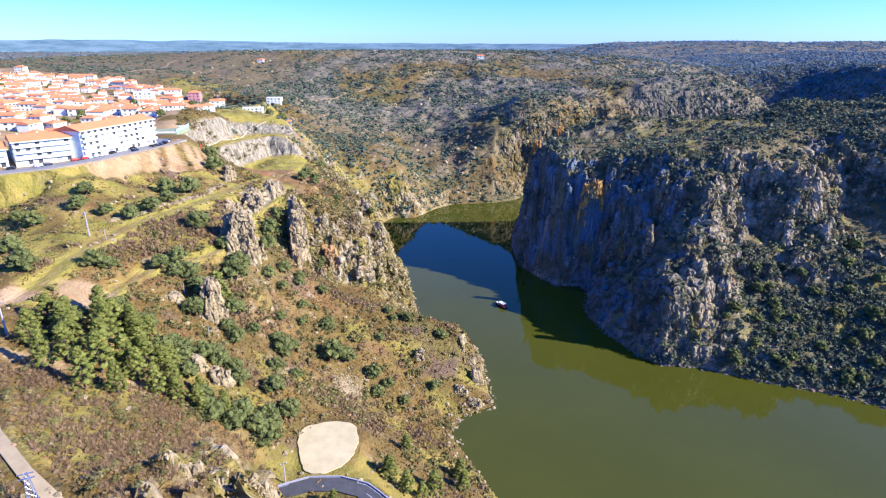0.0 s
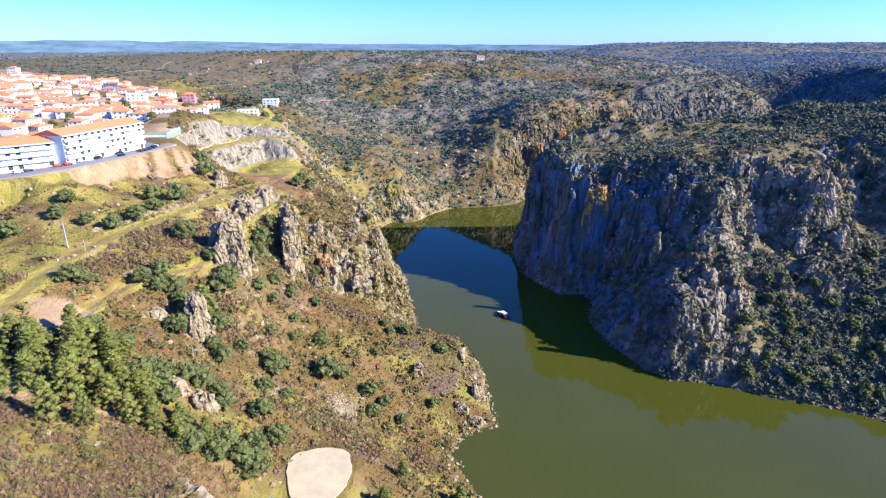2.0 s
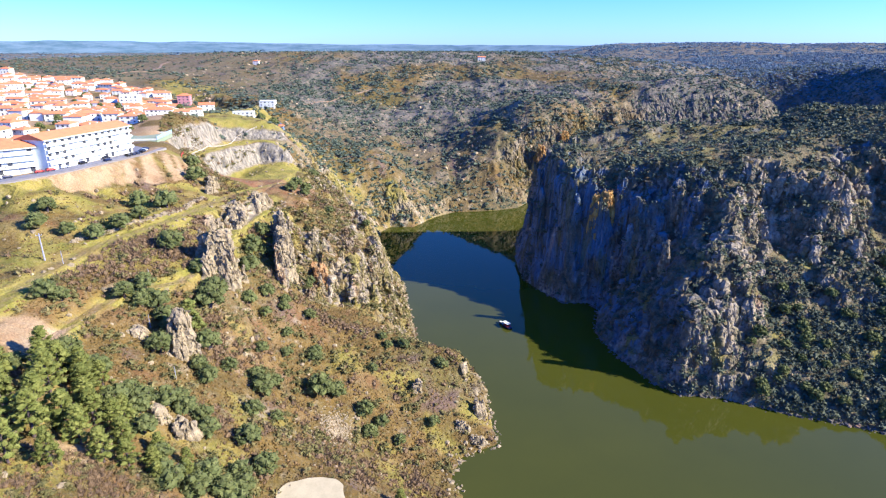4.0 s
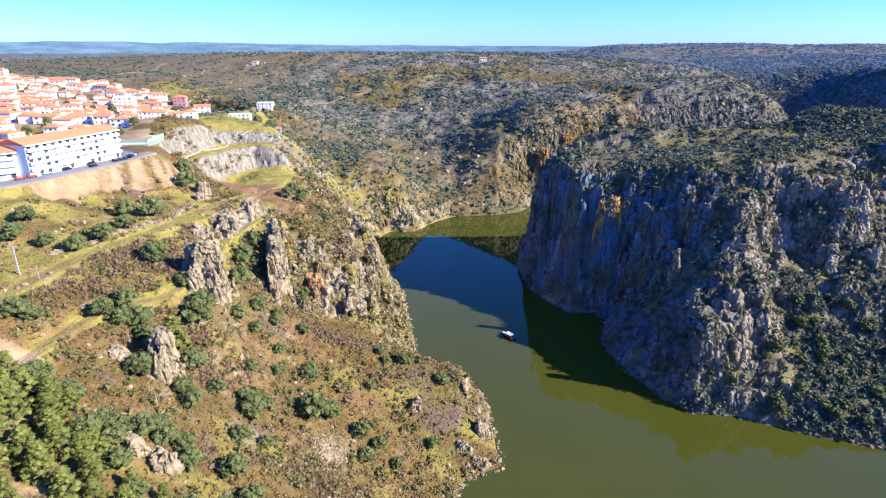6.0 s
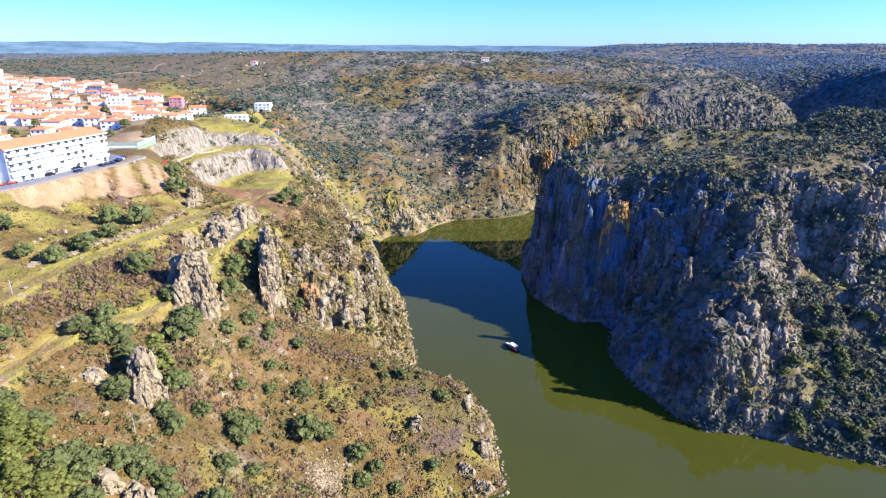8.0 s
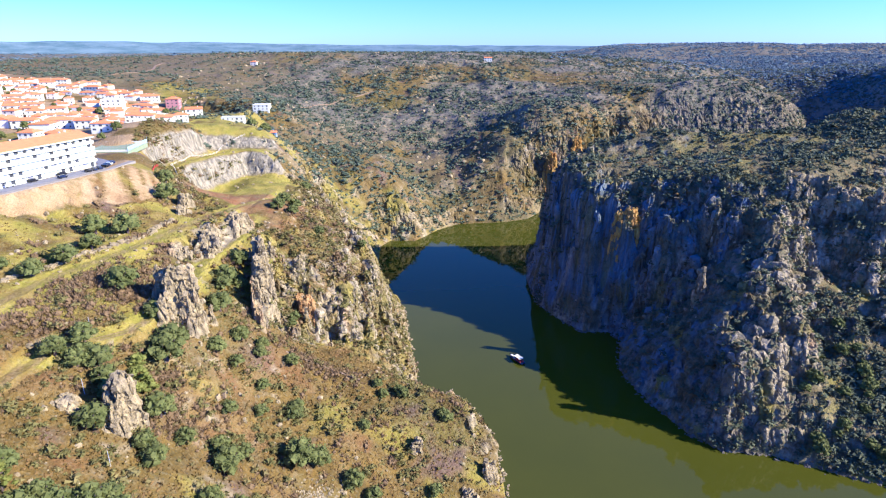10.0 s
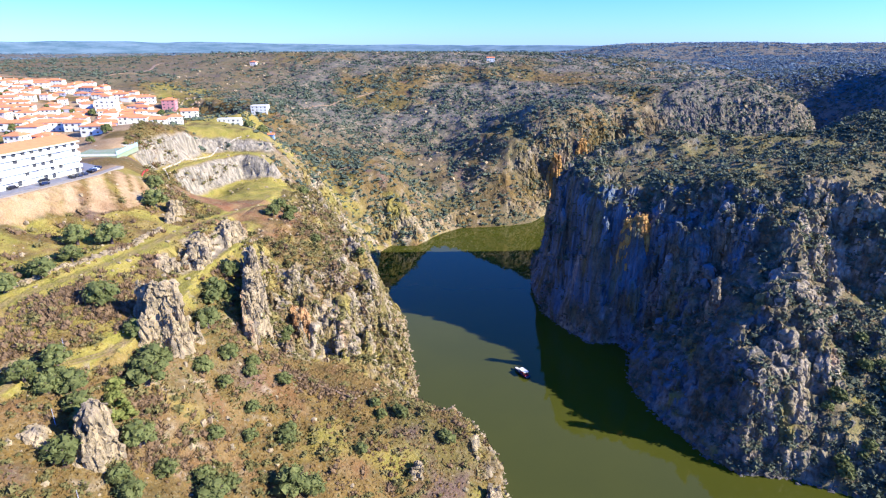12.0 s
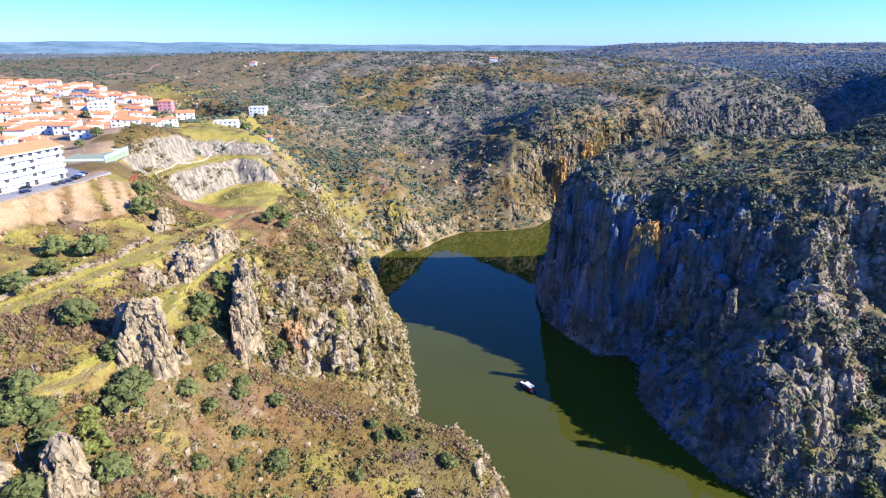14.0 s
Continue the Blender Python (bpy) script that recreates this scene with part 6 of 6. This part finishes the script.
def car(x, y, yaw, k):
    z = ground_at(x, y)
    ob = tagged(new("car"), f"{CAR_WORDS[k]} hatchback parked beside the street", "car", "parked cars")
    bm = bmesh.new()
    ring = [(-2.05, 0.35), (2.0, 0.35), (2.1, 0.75), (1.1, 0.95), (0.45, 1.45), (-1.35, 1.47), (-2.0, 1.0)]
    s = [[bm.verts.new((px, sy * (0.86 if pz < 1.2 else 0.68), pz)) for px, pz in ring] for sy in (-1, 1)]
    bm.faces.new(s[0])
    bm.faces.new(s[1][::-1])
    for i in range(len(ring)):
        j = (i + 1) % len(ring)
        bm.faces.new((s[0][j], s[0][i], s[1][i], s[1][j]))
    bmesh.ops.recalc_face_normals(bm, faces=bm.faces)
    part("body", bm, CAR_PAINTS[k], ob)
    part("windscreen", boxes((0.42, 1.12, -0.62, 0.62, 0.98, 1.4)), GLASS, ob)
    part("rear_window", boxes((-1.98, -1.4, -0.6, 0.6, 1.02, 1.42)), GLASS, ob)
    for wx in (-1.3, 1.3):
        for wy in (-0.8, 0.8):
            part("wheel", rod(bmesh.new(), (wx, wy - 0.1, 0.32), (wx, wy + 0.1, 0.32), 0.32, 0.32, 12), TYRE, ob)
    ob.matrix_basis = pose(x, y, z + 0.16, 0, 0, yaw)
    return ob


def along(line, s):
    """Place and heading at s metres along a line of the plan."""
    p = np.asarray(line, float)
    seg = np.hypot(*np.diff(p, axis=0).T)
    i = int(np.searchsorted(np.cumsum(seg), s))
    t = (s - np.concatenate([[0], np.cumsum(seg)])[i]) / seg[i]
    q = p[i] + t * (p[i + 1] - p[i])
    return q, math.degrees(math.atan2(*(p[i + 1] - p[i])[::-1]))


for s, off, k in ((128, 3, 1), (134, 3.2, 0), (140, 3, 3), (147, 3.1, 2), (156, 3, 1), (168, 2.8, 4), (172.5, 3, 0), (186, 3, 3), (191, 3, 3), (199, 3, 4), (210, 3, 1), (220, -2.6, 0), (225, 3.1, 1),
                  (234, -2.6, 1), (237.6, -2.6, 0), (240.8, -2.6, 0), (244, -2.6, 1), (247.2, -2.6, 0), (250.5, -2.6, 4), (254, -2.6, 0)):
    q, a = along(STREET, s)
    nx, ny = -math.sin(radians(a)), math.cos(radians(a))
    car(q[0] + nx * off, q[1] + ny * off, a + (0 if s < 232 else 70), k)


# ---- poles, rails, court ----
def pole(x, y, h, label="slim concrete power pole with crossarm", arm=True, r=0.16):
    ob = tagged(new("utility_pole"), label, "pole")
    part("shaft", rod(bmesh.new(), (0, 0, -0.5), (0, 0, h), r, r * 0.6, 8), CONCRETE, ob)
    if arm:
        part("crossarm", boxes((-1.0, 1.0, -0.07, 0.07, h - 0.8, h - 0.6)), STEEL, ob)
        for k in (-0.9, 0, 0.9):
            part("insulator", rod(bmesh.new(), (k, 0, h - 0.6), (k, 0, h - 0.3), 0.06, 0.05, 6), WHITE, ob)
    ob.matrix_basis = pose(x, y, ground_at(x, y), 0, 0, 30)
    return ob


pole(-148.3, 230, 10.5, r=0.3)
pole(-124, 146.5, 10.5, r=0.3)
pole(-49.7, 147, 8, r=0.22)
pole(-141, 229, 5, "weathered wooden post beside the track", False, 0.14)
pole(-113, 234.5, 5, "weathered wooden post beside the track", False, 0.14)
pole(-104, 213, 5, "thin grey post on the slope", False, 0.12)
pole(-88.5, 195, 5, "thin grey post on the slope", False, 0.12)
pole(-101, 345, 4, "thin grey post by the lower track", False, 0.12)


def pylon(x, y, h):
    ob = tagged(new("lattice_pylon"), "small galvanised lattice pylon on the slope", "pylon")
    w0, w1 = 0.9, 0.25
    for sx, sy in ((-1, -1), (1, -1), (1, 1), (-1, 1)):
        part("leg", rod(bmesh.new(), (sx * w0, sy * w0, -0.4), (sx * w1, sy * w1, h), 0.07, 0.05, 4), STEEL, ob)
    n = 7
    for i in range(n):
        a, b = i / n, (i + 1) / n
        wa, wb = w0 + (w1 - w0) * a, w0 + (w1 - w0) * b
        for (ax, ay), (bx, by) in (((-1, -1), (1, -1)), ((1, -1), (1, 1)), ((1, 1), (-1, 1)), ((-1, 1), (-1, -1))):
            part("brace", rod(bmesh.new(), (ax * wa, ay * wa, a * h), (bx * wb, by * wb, b * h), 0.035, 0.035, 4), STEEL, ob)
            part("brace", rod(bmesh.new(), (bx * wa, by * wa, a * h), (ax * wb, ay * wb, b * h), 0.035, 0.035, 4), STEEL, ob)
    for k in (0.98, 0.86):
        part("crossarm", boxes((-1.3, 1.3, -0.08, 0.08, h * k - 0.08, h * k + 0.08)), STEEL, ob)
    ob.matrix_basis = pose(x, y, ground_at(x, y), 0, 0, 25)
    return ob


pylon(-74.5, 83.5, 8.5)


def rail_fence(line, name, label, post_mat, h=1.1, step=2.5, rails=(0.5, 1.05), r=0.07):
    p = resample(line, step)
    z = pick(H, p[:, 0], p[:, 1])
    ob = tagged(new(name), label, "fence")
    ob.matrix_basis = pose(p[0][0], p[0][1], z[0])
    o = np.array([p[0][0], p[0][1], z[0]])
    q = np.column_stack([p, z]) - o
    me = bpy.data.meshes.new("post")
    bm = rod(bmesh.new(), (0, 0, -0.3), (0, 0, h), r, r, 5)
    bm.to_mesh(me)
    bm.free()
    me.materials.append(post_mat)
    for a in q:
        part("post", me, post_mat, ob, m=pose(*a))
    for k in rails:
        bm = bmesh.new()
        for a, b in zip(q[:-1], q[1:]):
            rod(bm, a + (0, 0, k), b + (0, 0, k), r * 0.7, r * 0.7, 4)
        part("rail", bm, post_mat, ob)
    return ob


rail_fence([(-168, 425), (-182, 446), (-183, 478), (-172, 512), (-158, 524)], "wooden_fence", "pale timber rail fence along the quarry path", CREAM, r=0.13)
rail_fence([(-158, 376), (-163, 390), (-168, 402)], "red_railing", "red painted railing above the bank", RED, 1.2, 2.0, (0.4, 0.8, 1.15), 0.12)


def sports_court():
    ob = tagged(new("sports_court"), "green sports court beside the rock edge", "court")
    z = 113.3
    part("surface", boxes((-12, 12, -16, 16, -2.5, 0.1)), COURT, ob)
    part("line", boxes((-10, 10, -0.06, 0.06, 0.104, 0.11), (-10, -9.9, -14, 14, 0.104, 0.11), (9.9, 10, -14, 14, 0.104, 0.11)), PAINT, ob)
    for y in (-15.8, 15.8):
        part("wall", boxes((-12, 12, y - 0.15, y + 0.15, 0, 1.2)), WHITE, ob)
    screen = plain("teal_mesh", (0.40, 0.54, 0.40), (0.46, 0.60, 0.45), 0.5)
    for i in range(9):
        part("post", rod(bmesh.new(), (12, -16 + 4 * i, 0), (12, -16 + 4 * i, 4.0), 0.07, 0.07, 6), STEEL, ob)
    for i in range(8):
        part("screen", boxes((11.96, 12.0, -15.9 + 4 * i, -12.1 + 4 * i, 0.3, 2.6)), screen, ob)
    ob.matrix_basis = pose(-196, 412, z, 0, 0, 8)
    return ob


sports_court()


# ---- boat ----
def tour_boat():
    ob = tagged(new("tour_boat"), "small dark blue tour boat with a white canopy on the river", "boat")
    bm = bmesh.new()
    prof = [(-6.0, 1.5), (-3.0, 1.75), (1.0, 1.75), (4.0, 1.25), (6.2, 0.08)]
    rows = []
    for x, w in prof:
        rows.append([bm.verts.new(p) for p in ((x, -w, 1.0 + 0.05 * max(x, 0)), (x * 0.94, -w * 0.7, -0.4), (x * 0.94, w * 0.7, -0.4), (x, w, 1.0 + 0.05 * max(x, 0)))])
    for a, b in zip(rows[:-1], rows[1:]):
        for i in range(3):
            bm.faces.new((a[i], b[i], b[i + 1], a[i + 1]))
        bm.faces.new((a[0], a[3], b[3], b[0]))
    bm.faces.new(rows[0])
    bm.faces.new(rows[-1][::-1])
    bmesh.ops.recalc_face_normals(bm, faces=bm.faces)
    part("hull", bm, CAR_PAINTS[0], ob)
    canopy = boxes((-4.2, 1.2, -1.5, 1.5, 2.85, 3.0))
    bmesh.ops.bevel(canopy, geom=list(canopy.edges), offset=0.05, segments=1)
    part("canopy", canopy, WHITE, ob)
    part("foredeck", boxes((3.0, 5.0, -0.7, 0.7, 1.18, 1.4)), WHITE, ob)
    part("cabin", boxes((0.2, 1.6, -1.2, 1.2, 1.0, 2.2)), WHITE, ob)
    for i in range(5):
        part("bench", boxes((-4.6 + 1.0 * i, -4.1 + 1.0 * i, -1.3, 1.3, 1.0, 1.5)), RED, ob)
    for x in (-4.0, -1.5, 1.0):
        for y in (-1.4, 1.4):
            part("canopy_post", rod(bmesh.new(), (x, y, 1.0), (x, y, 2.9), 0.05, 0.05, 6), STEEL, ob)
    ob.matrix_basis = pose(40, 363, 0.0, 0, 0, 122)
    return ob


tour_boat()
